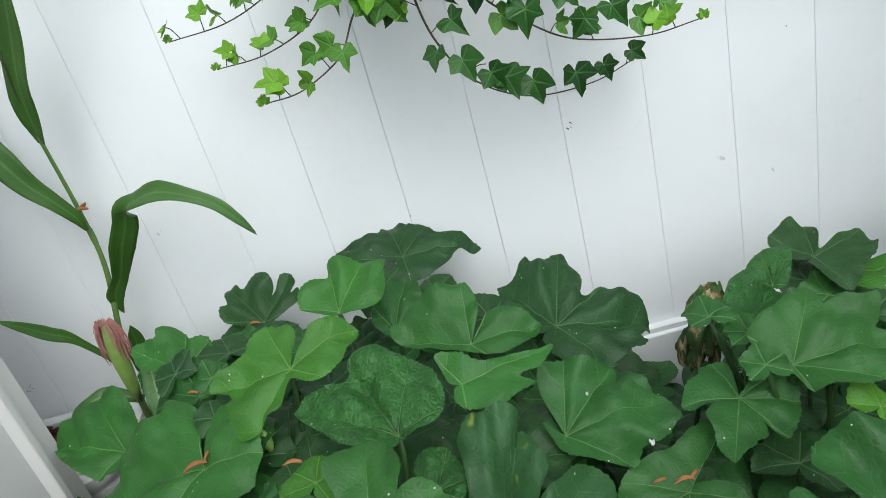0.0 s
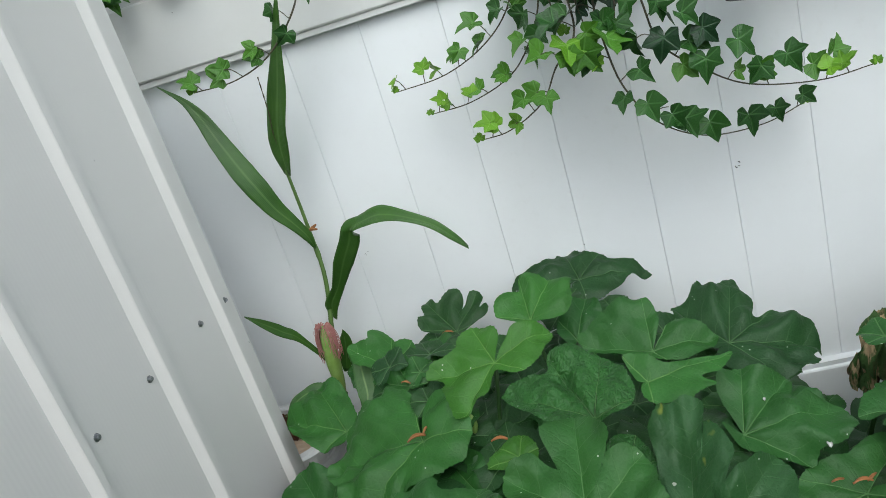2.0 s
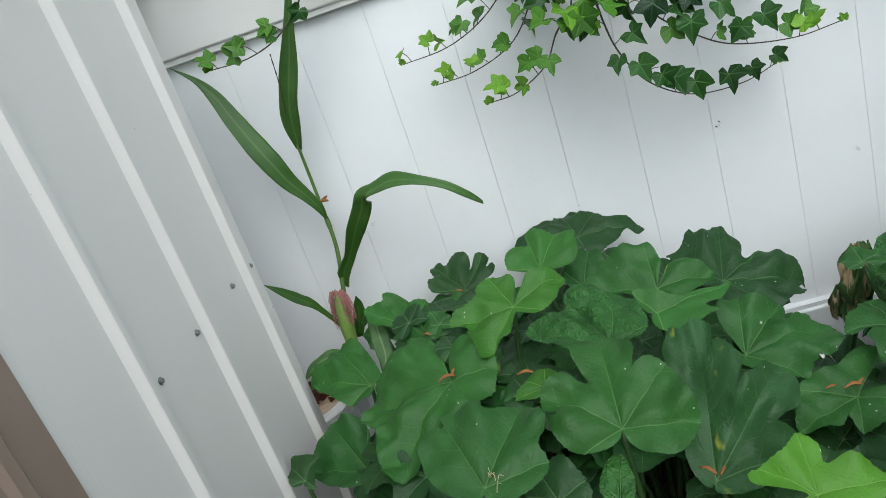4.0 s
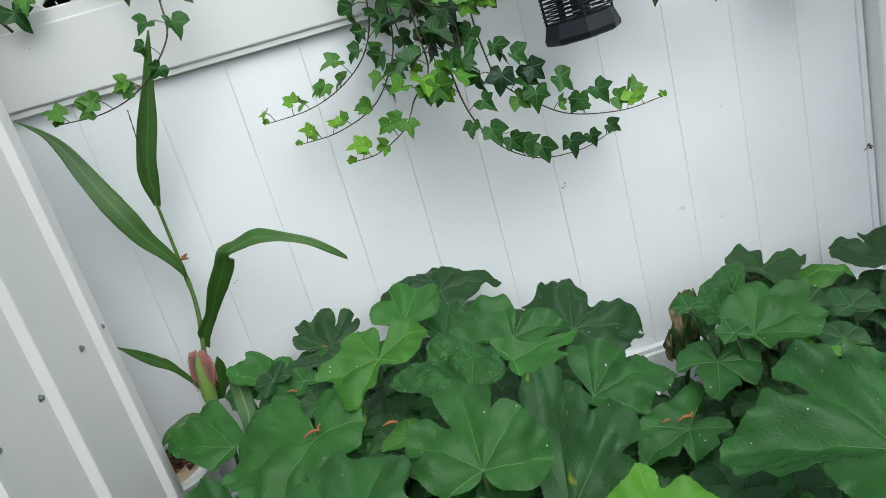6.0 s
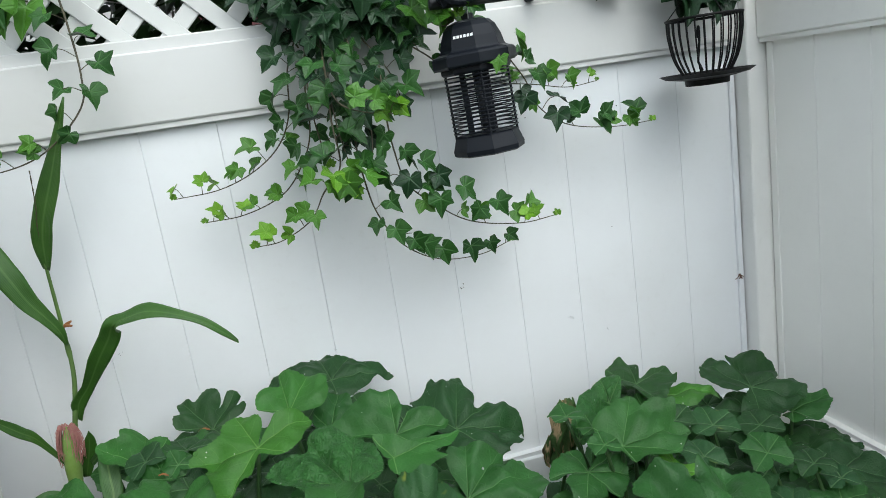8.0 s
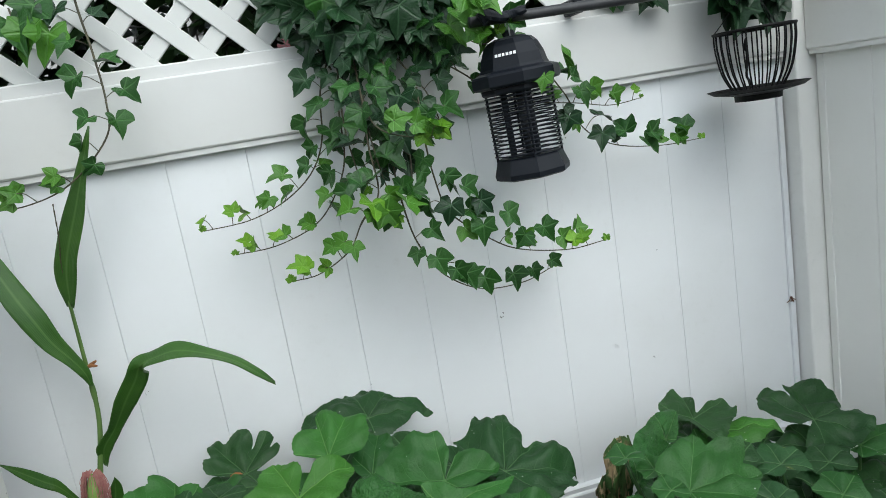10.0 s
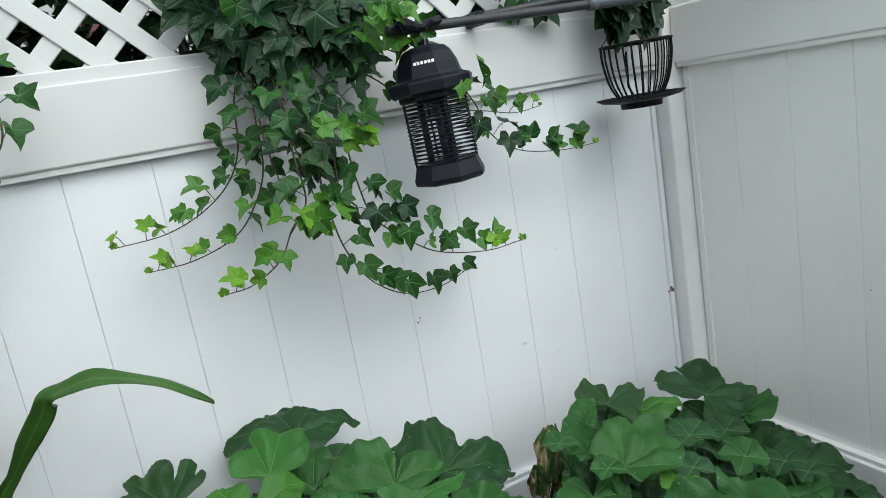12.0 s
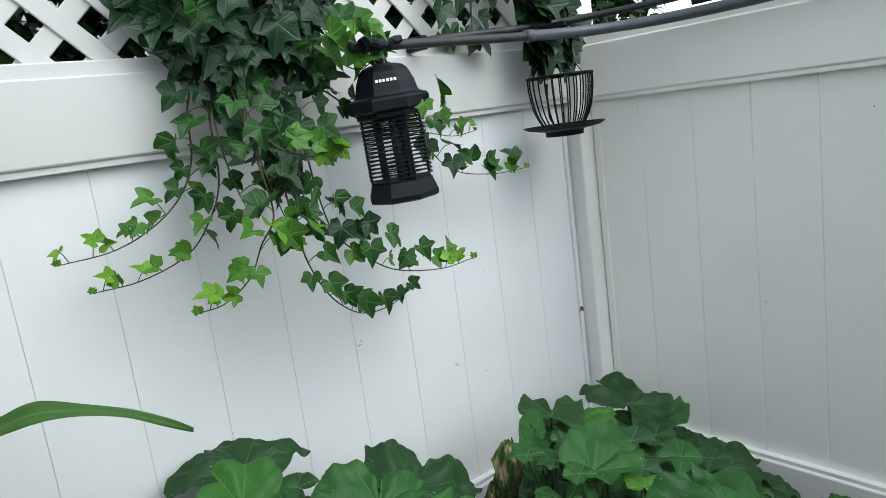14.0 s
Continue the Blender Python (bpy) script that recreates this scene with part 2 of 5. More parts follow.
LEAF = {
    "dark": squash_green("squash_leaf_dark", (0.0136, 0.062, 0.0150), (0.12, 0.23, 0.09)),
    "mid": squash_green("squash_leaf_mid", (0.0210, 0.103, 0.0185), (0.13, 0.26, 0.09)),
    "light": squash_green("squash_leaf_light", (0.0370, 0.150, 0.0160), (0.17, 0.33, 0.08)),
    "young": squash_green("squash_leaf_young", (0.070, 0.225, 0.018), (0.17, 0.34, 0.07)),
    "fresh": squash_green("squash_leaf_fresh", (0.0315, 0.142, 0.0210), (0.16, 0.31, 0.09)),
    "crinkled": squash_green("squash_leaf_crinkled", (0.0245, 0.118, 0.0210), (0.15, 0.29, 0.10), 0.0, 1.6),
    "spot": squash_green("squash_leaf_spotted", (0.0208, 0.086, 0.0262), (0.15, 0.26, 0.11), 0.8),
}
STALK = plant_skin("squash_stalk", (0.020, 0.055, 0.014), (0.035, 0.080, 0.020))
WILTED = shrivelled()
DRY = plant_skin("dry_orange_husk", (0.27, 0.110, 0.032), (0.16, 0.070, 0.028), 0.6, 60.0)
DARK_SCRAP = plant_skin("dark_scrap", (0.09, 0.035, 0.025), (0.14, 0.07, 0.045), 0.8, 60.0)
STRAW = plant_skin("pale_straw", (0.42, 0.36, 0.22), (0.28, 0.22, 0.12), 0.7, 60.0)
CORN = plant_skin("corn_leaf", (0.026, 0.080, 0.010), (0.042, 0.110, 0.015), 0.40, 20.0, 0.17)
CORN_DULL = plant_skin("corn_leaf_streaked", (0.032, 0.100, 0.020), (0.065, 0.150, 0.038), 0.5, 50.0, 0.5)
CORN_STEM = plant_skin("corn_stem", (0.070, 0.135, 0.030), (0.11, 0.19, 0.045), 0.45, 40.0)
HUSK = plant_skin("corn_husk", (0.16, 0.27, 0.05), (0.22, 0.33, 0.10), 0.5, 60.0)
SILK = plant_skin("corn_silk", (0.34, 0.130, 0.125), (0.44, 0.25, 0.20), 0.6, 120.0)
IVY = {
    "dark": ivy_green("ivy_dark", (0.0075, 0.0310, 0.0105), (0.070, 0.140, 0.070)),
    "mid": ivy_green("ivy_mid", (0.0155, 0.064, 0.0115), (0.080, 0.190, 0.055)),
    "light": ivy_green("ivy_light", (0.042, 0.135, 0.0145), (0.12, 0.27, 0.06)),
    "young": ivy_green("ivy_young", (0.088, 0.225, 0.015), (0.17, 0.34, 0.05)),
}
VINE = plant_skin("ivy_stem", (0.040, 0.036, 0.020), (0.075, 0.066, 0.034), 0.6, 60.0)
BUSH = ivy_green("hedge_leaf", (0.012, 0.036, 0.010), (0.03, 0.07, 0.02))
SIDING = painted("grey_siding", (0.34, 0.34, 0.33), 0.6, 0.0, (0.25, 0.25, 0.24), 0.3)
RED = painted("dark_red_panel", (0.10, 0.02, 0.025), 0.5, 0.0, (0.05, 0.015, 0.015), 0.3)


# ---- building helpers ----
def mesh_object(name, bm, material, parent=None, smooth=False, label=""):
    data = bpy.data.meshes.new(name)
    bm.to_mesh(data)
    bm.free()
    data.materials.append(material)
    if smooth:
        data.shade_smooth()
    ob = new(name, data)
    if parent:
        ob.parent = parent
    if label:
        tagged(ob, label)
    return ob


def part(name, bm, material, parent, label="", smooth=False):
    return mesh_object(name, bm, material, parent, smooth, label)


def empty(name, at, **tags):
    ob = new(name)
    ob.location = at
    ob.empty_display_size = 0.05
    bpy.context.view_layer.update()
    return tagged(ob, **tags)


def keep_place(ob):
    """Lets a child stay where its world coordinates put it."""
    ob.matrix_parent_inverse = Matrix.Translation(ob.parent.location).inverted() if ob.parent else Matrix()
    return ob


def box(bm, lo, hi, bevel=0.0, segments=1):
    made = bmesh.ops.create_cube(bm, size=1.0)["verts"]
    for v in made:
        v.co = Vector([(a + b) / 2 + c * (b - a) for a, b, c in zip(lo, hi, v.co)])
    if bevel:
        edges = list({e for v in made for e in v.link_edges})
        bmesh.ops.bevel(bm, geom=edges, offset=bevel, segments=segments, affect="EDGES", profile=0.6)
    return bm


def spline(points, steps):
    """Catmull-Rom points through the given ones."""
    p = [Vector(q) for q in points]
    p = [p[0] * 2 - p[1], *p, p[-1] * 2 - p[-2]]
    out = []
    for i in range(1, len(p) - 2):
        a, b, c, d = p[i - 1:i + 3]
        for k in range(steps):
            t = k / steps
            out.append(0.5 * (2 * b + (c - a) * t + (2 * a - 5 * b + 4 * c - d) * t * t + (3 * b - a - 3 * c + d) * t ** 3))
    return out + [p[-2]]


def tube(bm, path, radius, sides=8, caps=True):
    """A round bar along the path; radius is a number or a function of the way along, 0 to 1."""
    rings, n = [], len(path)
    side = None
    for i, p in enumerate(path):
        d = (path[min(i + 1, n - 1)] - path[max(i - 1, 0)]).normalized()
        if side is None:
            side = d.orthogonal().normalized()
        side = (side - d * side.dot(d)).normalized()
        up = d.cross(side)
        r = radius(i / (n - 1)) if callable(radius) else radius
        rings.append([bm.verts.new(p + (side * math.cos(a) + up * math.sin(a)) * r) for a in (2 * math.pi * k / sides for k in range(sides))])
    for a, b in zip(rings, rings[1:]):
        for k in range(sides):
            bm.faces.new((a[k], a[(k + 1) % sides], b[(k + 1) % sides], b[k]))
    if caps:
        bm.faces.new(rings[0][::-1])
        bm.faces.new(rings[-1])
    return bm


def turned(bm, profile, sides=24, centre=(0, 0, 0), squash=None):
    """A turned body from (radius, height) pairs."""
    rings = []
    for r, z in profile:
        ring = []
        for k in range(sides):
            a = 2 * math.pi * k / sides
            s = squash(a) if squash else 1.0
            ring.append(bm.verts.new((centre[0] + r * s * math.cos(a), centre[1] + r * s * math.sin(a), centre[2] + z)))
        rings.append(ring)
    for a, b in zip(rings, rings[1:]):
        for k in range(sides):
            bm.faces.new((a[k], a[(k + 1) % sides], b[(k + 1) % sides], b[k]))
    bm.faces.new(rings[0][::-1])
    bm.faces.new(rings[-1])
    return bm


def strip(bm, outline, lo, hi, axis):
    """A closed outline pushed through from lo to hi along an axis (0 x, 1 y, 2 z)."""
    def at(q, h):
        c = list(q)
        c.insert(axis, h)
        return bm.verts.new(c)
    a, b = [at(q, lo) for q in outline], [at(q, hi) for q in outline]
    n = len(outline)
    for k in range(n):
        bm.faces.new((a[k], a[(k + 1) % n], b[(k + 1) % n], b[k]))
    bm.faces.new(a[::-1])
    bm.faces.new(b)
    bmesh.ops.recalc_face_normals(bm, faces=bm.faces)
    return bm


# ---- ground ----
bm = bmesh.new()
bmesh.ops.create_grid(bm, x_segments=80, y_segments=80, size=40.0)
for v in bm.verts:
    near = math.hypot(v.co.x, v.co.y) < 4
    v.co.z = (noise.noise(v.co * 3) * 0.01 if near else 0.0) - 0.012
tagged(mesh_object("ground", bm, EARTH), "dark damp garden soil around the plants", "ground", kind="structure")

# ---- white vinyl fences ----
BOARD = 0.152
RAIL_LOW, RAIL_TOP = 1.145, 1.295


def rail_outline(top_z, low_z, lips):
    """Cross-section of a hollow rail, proud of the boards, with small lips at its edges: (across, up)."""
    out = [(0.02, low_z), (-0.019, low_z), (-0.019, low_z + 0.010), (-0.023, low_z + 0.012), (-0.025, low_z + 0.015)]
    out += [(-0.025, top_z - 0.004), (-0.023, top_z - 0.001), (-0.018, top_z)]
    if lips:
        out += [(-0.018, top_z + 0.021), (-0.015, top_z + 0.024), (0.02, top_z + 0.024)]
    else:
        out += [(0.02, top_z)]
    return out


def board_bm(length, d=0.0007):
    """One tongue-and-groove board, standing, its face at y = 0, with eased long edges."""
    bm, w = bmesh.new(), BOARD - 0.0005
    outline = [(0.0, d), (d, 0.0), (w - d, 0.0), (w, d), (w, 0.018), (0.0, 0.018)]
    return strip(bm, outline, 0.0, length, 2)


fence_back = empty("fence_1", (0, 0, 0), label="white vinyl privacy fence with lattice on top", category="fence", kind="structure")
fence_side = empty("fence_2", (0, 0, 0), label="white vinyl privacy fence meeting the other at a corner", category="fence", kind="structure")
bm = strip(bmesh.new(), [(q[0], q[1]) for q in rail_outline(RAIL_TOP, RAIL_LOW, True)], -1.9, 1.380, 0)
part("rail", bm, SHADED_RAIL, fence_back)
bm = strip(bmesh.new(), [(q[0], 0.305 - q[1]) for q in rail_outline(0.235, 0.07, False)], -1.9, 1.380, 0)
part("rail", bm, WHITE, fence_back, "dusty white bottom rail")
bm = strip(bmesh.new(), rail_outline(1.74, 1.62, False), -1.9, 1.380, 0)
part("rail", bm, WHITE, fence_back)
bm = box(bmesh.new(), (1.360, -0.006, 0.23), (1.3765, 0.02, 1.15), 0.002)
part("end_channel", bm, WHITE, fence_back)
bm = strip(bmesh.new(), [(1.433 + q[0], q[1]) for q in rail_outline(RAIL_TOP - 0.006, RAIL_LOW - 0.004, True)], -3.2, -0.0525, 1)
part("rail", bm, LIT_SIDE, fence_side)
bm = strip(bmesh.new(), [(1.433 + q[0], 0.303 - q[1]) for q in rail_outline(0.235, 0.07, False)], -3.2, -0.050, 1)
part("rail", bm, LIT_SIDE, fence_side, "dusty white bottom rail")
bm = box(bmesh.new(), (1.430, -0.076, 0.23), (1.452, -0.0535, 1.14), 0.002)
part("end_channel", bm, LIT_SIDE, fence_side)
bm = box(bmesh.new(), (1.380, -0.050, -0.02), (1.48, 0.050, 1.78), 0.007, 3)
post = tagged(mesh_object("fence_post", bm, LIT_POST), "square white vinyl corner post with rounded edges", "fence post", kind="structure")

# lattice: front layer falls to the right, rear layer to the left
PITCH = 0.1045


def slat_bm(width, thick, run):
    return box(bmesh.new(), (-width / 2, -thick / 2, -run / 2), (width / 2, thick / 2, run / 2), 0.0015)


def lattice(parent, y_front, lean, shift):
    data = None
    mid_z, high = 1.47, 0.33
    for k in range(31):
        x = -1.75 + shift + k * PITCH
        if not -1.8 < x < 1.33:
            continue
        if data is None:
            ob = part("slat", slat_bm(0.034, 0.006, high * math.sqrt(2) + 0.02), SHADED_LATTICE, parent)
            data = ob.data
        else:
            ob = new("slat", data)
            ob.parent = parent
        ob.matrix_basis = pose(x, y_front, mid_z, 0, lean, 0)


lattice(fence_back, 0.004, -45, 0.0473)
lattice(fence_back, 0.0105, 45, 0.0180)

# ---- grey steel shed ----
SHED_X = -0.303
shed = empty("shed", (-0.9, -1.0, 0), label="pale grey ribbed steel garden shed with screws and brown door", category="shed")
ribs = ((-0.745, 0.74), (-0.552, 1.0), (-0.353, 0.95))
outline = [(SHED_X, -0.894)]
for y, wide in ribs:
    outline += [(SHED_X, y), (SHED_X + 0.0115, y + 0.009 * wide), (SHED_X + 0.0125, y + 0.011 * wide), (SHED_X + 0.0125, y + 0.024 * wide), (SHED_X + 0.001, y + 0.035 * wide)]
outline += [(SHED_X + 0.001, -0.283), (SHED_X - 0.004, -0.278), (SHED_X - 0.03, -0.278), (SHED_X - 0.03, -0.894)]
bm = strip(bmesh.new(), outline, 0.02, 1.40, 2)
keep_place(part("side_panel", bm, STEEL, shed))
outline = [(SHED_X - 0.004, -0.893), (SHED_X + 0.004, -0.897), (SHED_X + 0.004, -0.945), (SHED_X + 0.010, -0.952), (SHED_X + 0.010, -0.966), (SHED_X + 0.004, -0.973), (SHED_X + 0.004, -1.85), (SHED_X - 0.03, -1.85), (SHED_X - 0.03, -0.893)]
bm = strip(bmesh.new(), outline, 0.02, 1.40, 2)
keep_place(part("door", bm, BROWN, shed, "brown painted steel door panel"))
bm = box(bmesh.new(), (-1.6, -0.31, 0.02), (SHED_X - 0.03, -0.279, 1.40))
keep_place(part("back_panel", bm, STEEL, shed))
bm = box(bmesh.new(), (-1.6, -1.82, 0.02), (-1.57, -0.31, 1.40))
keep_place(part("side_panel", bm, STEEL, shed))
bm = box(bmesh.new(), (-1.6, -1.85, 0.02), (SHED_X - 0.03, -1.82, 1.40))
keep_place(part("front_panel", bm, BROWN, shed))
bm = box(bmesh.new(), (-1.62, -1.88, 1.40), (SHED_X + 0.03, -0.26, 1.435), 0.004)
keep_place(part("roof", bm, STEEL, shed))
for y, x in ((-0.698, SHED_X), (-0.568, SHED_X), (-0.403, SHED_X), (-0.318, SHED_X + 0.0065)):
    bm = turned(bmesh.new(), [(0.0052, 0.0), (0.0055, 0.0012), (0.0035, 0.0016), (0.0036, 0.0045), (0.0028, 0.0052)], 10)
    ob = part("screw", bm, SCREW, shed)
    ob.matrix_basis = Matrix.Translation((x + 0.9, y + 1.0, 0.785)) @ pose(0, 0, 0, 0, 90, 0)

# ---- tan planter behind the shed ----
planter = empty("planter", (-0.45, -0.14, 0), label="long off-white plastic planter with rounded corners, soil and bark mulch", category="planter")


def rounded_ring(grow, z):
    """The planter's plan, widened by grow: a long box with round corners, as points at the height z."""
    x0, x1, y0, y1, r = -0.95 - grow, -0.283 + grow, -0.252 - grow, -0.030 + min(grow, 0.012), 0.075
    out = []
    for cx, cy, start in ((x1 - r, y0 + r, -90), (x1 - r, y1 - r, 0), (x0 + r, y1 - r, 90), (x0 + r, y0 + r, 180)):
        out += [(cx + r * math.cos(radians(start + 9 * k)), cy + r * math.sin(radians(start + 9 * k)), z) for k in range(11)]
    return out


bm, rings = bmesh.new(), []
for grow, z in ((-0.040, 0.0), (-0.012, 0.30), (-0.008, 0.345), (-0.003, 0.348), (-0.003, 0.362), (-0.007, 0.364), (-0.006, 0.382), (0.008, 0.386), (0.009, 0.404), (0.004, 0.409), (-0.008, 0.409), (-0.012, 0.404), (-0.018, 0.30)):
    rings.append([bm.verts.new(q) for q in rounded_ring(grow, z)])
for one, two in zip(rings, rings[1:]):
    for k in range(len(one)):
        bm.faces.new((one[k], one[(k + 1) % len(one)], two[(k + 1) % len(one)], two[k]))
keep_place(part("tub", bm, FILM, planter, smooth=False))
bm = bmesh.new()
bmesh.ops.create_grid(bm, x_segments=60, y_segments=24, size=0.5)
for v in bm.verts:
    v.co = Vector((-0.617 + v.co.x * 0.635, -0.137 + v.co.y * 0.190, 0.388 + 0.006 * noise.noise(v.co * 15) + 0.003 * noise.noise(v.co * 50)))
keep_place(part("soil", bm, TAN, planter, "dry tan soil"))
bm = bmesh.new()
bmesh.ops.create_grid(bm, x_segments=60, y_segments=16, size=0.5)
for v in bm.verts:
    v.co = Vector((-0.617 + v.co.x * 0.63, -0.097 + v.co.y * 0.115, 0.394 - 0.030 * max(0.0, -v.co.y) + 0.010 * noise.noise(v.co * 22) + 0.005 * noise.noise(v.co * 60)))
keep_place(part("mulch", bm, MULCH, planter, "red-brown bark mulch"))
bm = bmesh.new()
rng = random.Random(5)
for _ in range(240):
    c = Vector((rng.uniform(-0.75, -0.30), rng.uniform(-0.155, -0.048), 0.396 + rng.uniform(-0.004, 0.008)))
    m = Matrix.Translation(c) @ Euler((rng.uniform(-0.5, 0.5), rng.uniform(-0.5, 0.5), rng.uniform(0, 6.3))).to_matrix().to_4x4()
    made = bmesh.ops.create_cube(bm, size=1.0, matrix=m @ Matrix.Diagonal((rng.uniform(0.01, 0.03), rng.uniform(0.004, 0.009), rng.uniform(0.002, 0.005), 1)))
keep_place(tagged(part("bark_litter", bm, MULCH, planter), kind="stuff"))


# ---- squash plants ----
def leaf_outline(lobes, rng):
    """Rim of a lobed leaf as (x, y, angle from the nearest vein, share of the way between two veins, lift, how far apart they are); a lobe is (direction, reach), and
    (direction, reach, 1) where a main vein ends; the cleft at the stalk lies between the last lobe and the first."""
    turn = sum(((b[0] - a[0] + 180) % 360) - 180 for a, b in zip(lobes, lobes[1:]))
    marks = list(lobes) if turn > 0 else list(lobes)[::-1]
    gap = (marks[0][0] - marks[-1][0]) % 360
    first, last = marks[0], marks[-1]
    small = min(first[1], last[1])
    if gap > 95:
        ends = [(last[0] + 0.36 * gap, 0.42 * last[1]), (last[0] + 0.5 * gap, 0.14 * small), (last[0] + 0.64 * gap, 0.42 * first[1])]
    elif gap > 40:
        ends = [(last[0] + 0.40 * gap, 0.55 * last[1]), (last[0] + 0.5 * gap, 0.12 * small), (last[0] + 0.60 * gap, 0.55 * first[1])]
    else:
        ends = [(last[0] + 0.5 * gap, 0.15 * small)]
    # main veins run to the marked tips, or to the furthest points of the rim, well apart
    veins = []
    for m in sorted((m for m in marks if len(m) > 2), key=lambda m: -m[1]):
        if all(abs((m[0] - v + 180) % 360 - 180) > 31 for v in veins):
            veins.append(m[0])
    for m in sorted(marks, key=lambda m: -m[1]) if len(veins) < 3 else ():
        if all(abs((m[0] - v + 180) % 360 - 180) > 36 for v in veins):
            veins.append(m[0])
    lift = {v: rng.uniform(-0.17, 0.12) for v in veins}
    ring = [Vector((m[1] * math.cos(radians(m[0])), m[1] * math.sin(radians(m[0])))) for m in marks + ends]
    count, out = len(ring), []
    for i in range(count):
        a, b, c, d = ring[i - 1], ring[i], ring[(i + 1) % count], ring[(i + 2) % count]
        n = max(3, int((c - b).length / 0.0038))
        for k in range(n):
            t = k / n
            p = 0.5 * (2 * b + (c - a) * t + (2 * a - 5 * b + 4 * c - d) * t * t + (3 * b - a - 3 * c + d) * t ** 3)
            tooth = rng.choice((0.0013, 0.0009, 0.0003)) if len(out) % 2 else -0.0007
            if p.length > 0.02:
                p = p * (1 + tooth * rng.uniform(0.2, 1.5) / p.length + 0.006 * math.sin(len(out) * 0.55))
            q = math.degrees(math.atan2(p.y, p.x))
            offs = sorted((abs((q - v + 180) % 360 - 180), v) for v in veins)
            one, two = offs[0], offs[1] if len(offs) > 1 else (60.0, offs[0][1])
            gap = one[0] + two[0]
            u = one[0] / max(1.0, gap)
            out.append((p.x, p.y, one[0], u, lift[one[1]] * (1 - u) + lift[two[1]] * u, min(1.0, gap / 48)))
    return out


def leaf_bm(lobes, rough, droop, seed):
    rng = random.Random(seed)
    rim = leaf_outline(lobes, rng)
    big = max(q[1] for q in lobes)
    bm = bmesh.new()
    uv = bm.loops.layers.uv.new("UVMap")
    steps = (0.05, 0.13, 0.23, 0.34, 0.45, 0.56, 0.66, 0.76, 0.85, 0.93, 1.0)
    where = {}
    shift = Vector((rng.uniform(0, 9), rng.uniform(0, 9), 0))

    def spot(x, y, off, u, lift, full):
        r = math.hypot(x, y)
        q = Vector((x, y, 0))
        s = r / big
        z = big * (0.085 * (1 - math.exp(-s * 4.0)) - (0.055 + droop) * s ** 2.6) + lift * r * s ** 0.6
        z += (0.20 * math.sin(math.pi * u) ** 1.2 - 0.09) * full * r * (1 - 0.35 * s)
        z += (0.024 * noise.noise(q * 12 + shift) + 0.012 * noise.noise(q * 36 + shift)) * min(1, s * 2) * big / 0.13
        z += 0.015 * noise.noise(q * 42 - shift) * s ** 3
        if rough > 1.3:
            z += 0.0030 * rough * noise.noise(q * 95 + shift) + 0.0018 * rough * noise.noise(q * 190 + shift)
        v = bm.verts.new((x, y, z))
        o = radians(min(off, 60))
        where[v] = (r * math.sin(o), r * math.cos(o))
        return v

    rings = [[spot(x * s, y * s, *rest) for x, y, *rest in rim] for s in steps]
    mid = spot(0, 0.0, 0, 0, 0, 1)
    n = len(rim)
    for k in range(n):
        bm.faces.new((mid, rings[0][k], rings[0][(k + 1) % n]))
    for a, b in zip(rings, rings[1:]):
        for k in range(n):
            bm.faces.new((a[k], b[k], b[(k + 1) % n], a[(k + 1) % n]))
    for face in bm.faces:
        for loop in face.loops:
            loop[uv].uv = where[loop.vert]
    return bm


LEAVES = [0]


def petiole(leaf_ob, base, foot, thick=0.0038):
    """The stalk of a leaf, from the ground up to it, as a part of the leaf."""
    base, foot = Vector(base), Vector(foot)
    mid = base.lerp(foot, 0.45) + Vector((0.02 * math.sin(base.x * 40), -0.015, 0.05))
    bm = tube(bmesh.new(), spline([foot, mid, base], 7), lambda s: thick * (1.35 - 0.45 * s), 7)
    ob = part("stalk", bm, STALK, leaf_ob, smooth=True)
    ob.matrix_parent_inverse = leaf_ob.matrix_basis.inverted() @ Matrix.Translation(leaf_ob.parent.location).inverted()
    return ob


def squash_leaf(plant, base, tilt, lean, tone, rough, lobes, droop=0.0):
    """One leaf: base is where the stalk meets it; tilt from level towards lean; lobes as in leaf_outline."""
    LEAVES[0] += 1
    ob = part("leaf", leaf_bm(lobes, rough, droop, LEAVES[0]), LEAF[tone], plant, smooth=True)
    turn = pose(0, 0, 0, tilt, 0, lean)
    ob.matrix_basis = Matrix.Translation(Vector(base) - plant.location) @ turn
    rng = random.Random(LEAVES[0] + 300)
    sink = turn.to_3x3() @ Vector((0, 0, -0.004))
    petiole(ob, Vector(base) + sink, (base[0] + rng.uniform(-0.07, 0.07), base[1] + rng.uniform(-0.02, 0.08), 0.0))
    return ob


FAN = ((157, 0.70), (138, 0.84), (122, 0.92, 1), (106, 0.84), (88, 0.80), (72, 0.90), (58, 1.0, 1), (44, 0.92), (28, 0.84), (14, 0.96), (0, 1.10, 1))


def fan(size, turn, wobble=None):
    """Lobes of an ordinary five-veined leaf whose middle vein runs towards turn."""
    lobes = [*FAN, *((-q[0], *q[1:]) for q in FAN[-2::-1])]
    return [(turn + q[0], size * q[1] * (wobble.uniform(0.92, 1.08) if wobble else 1.0), *q[2:]) for q in lobes]


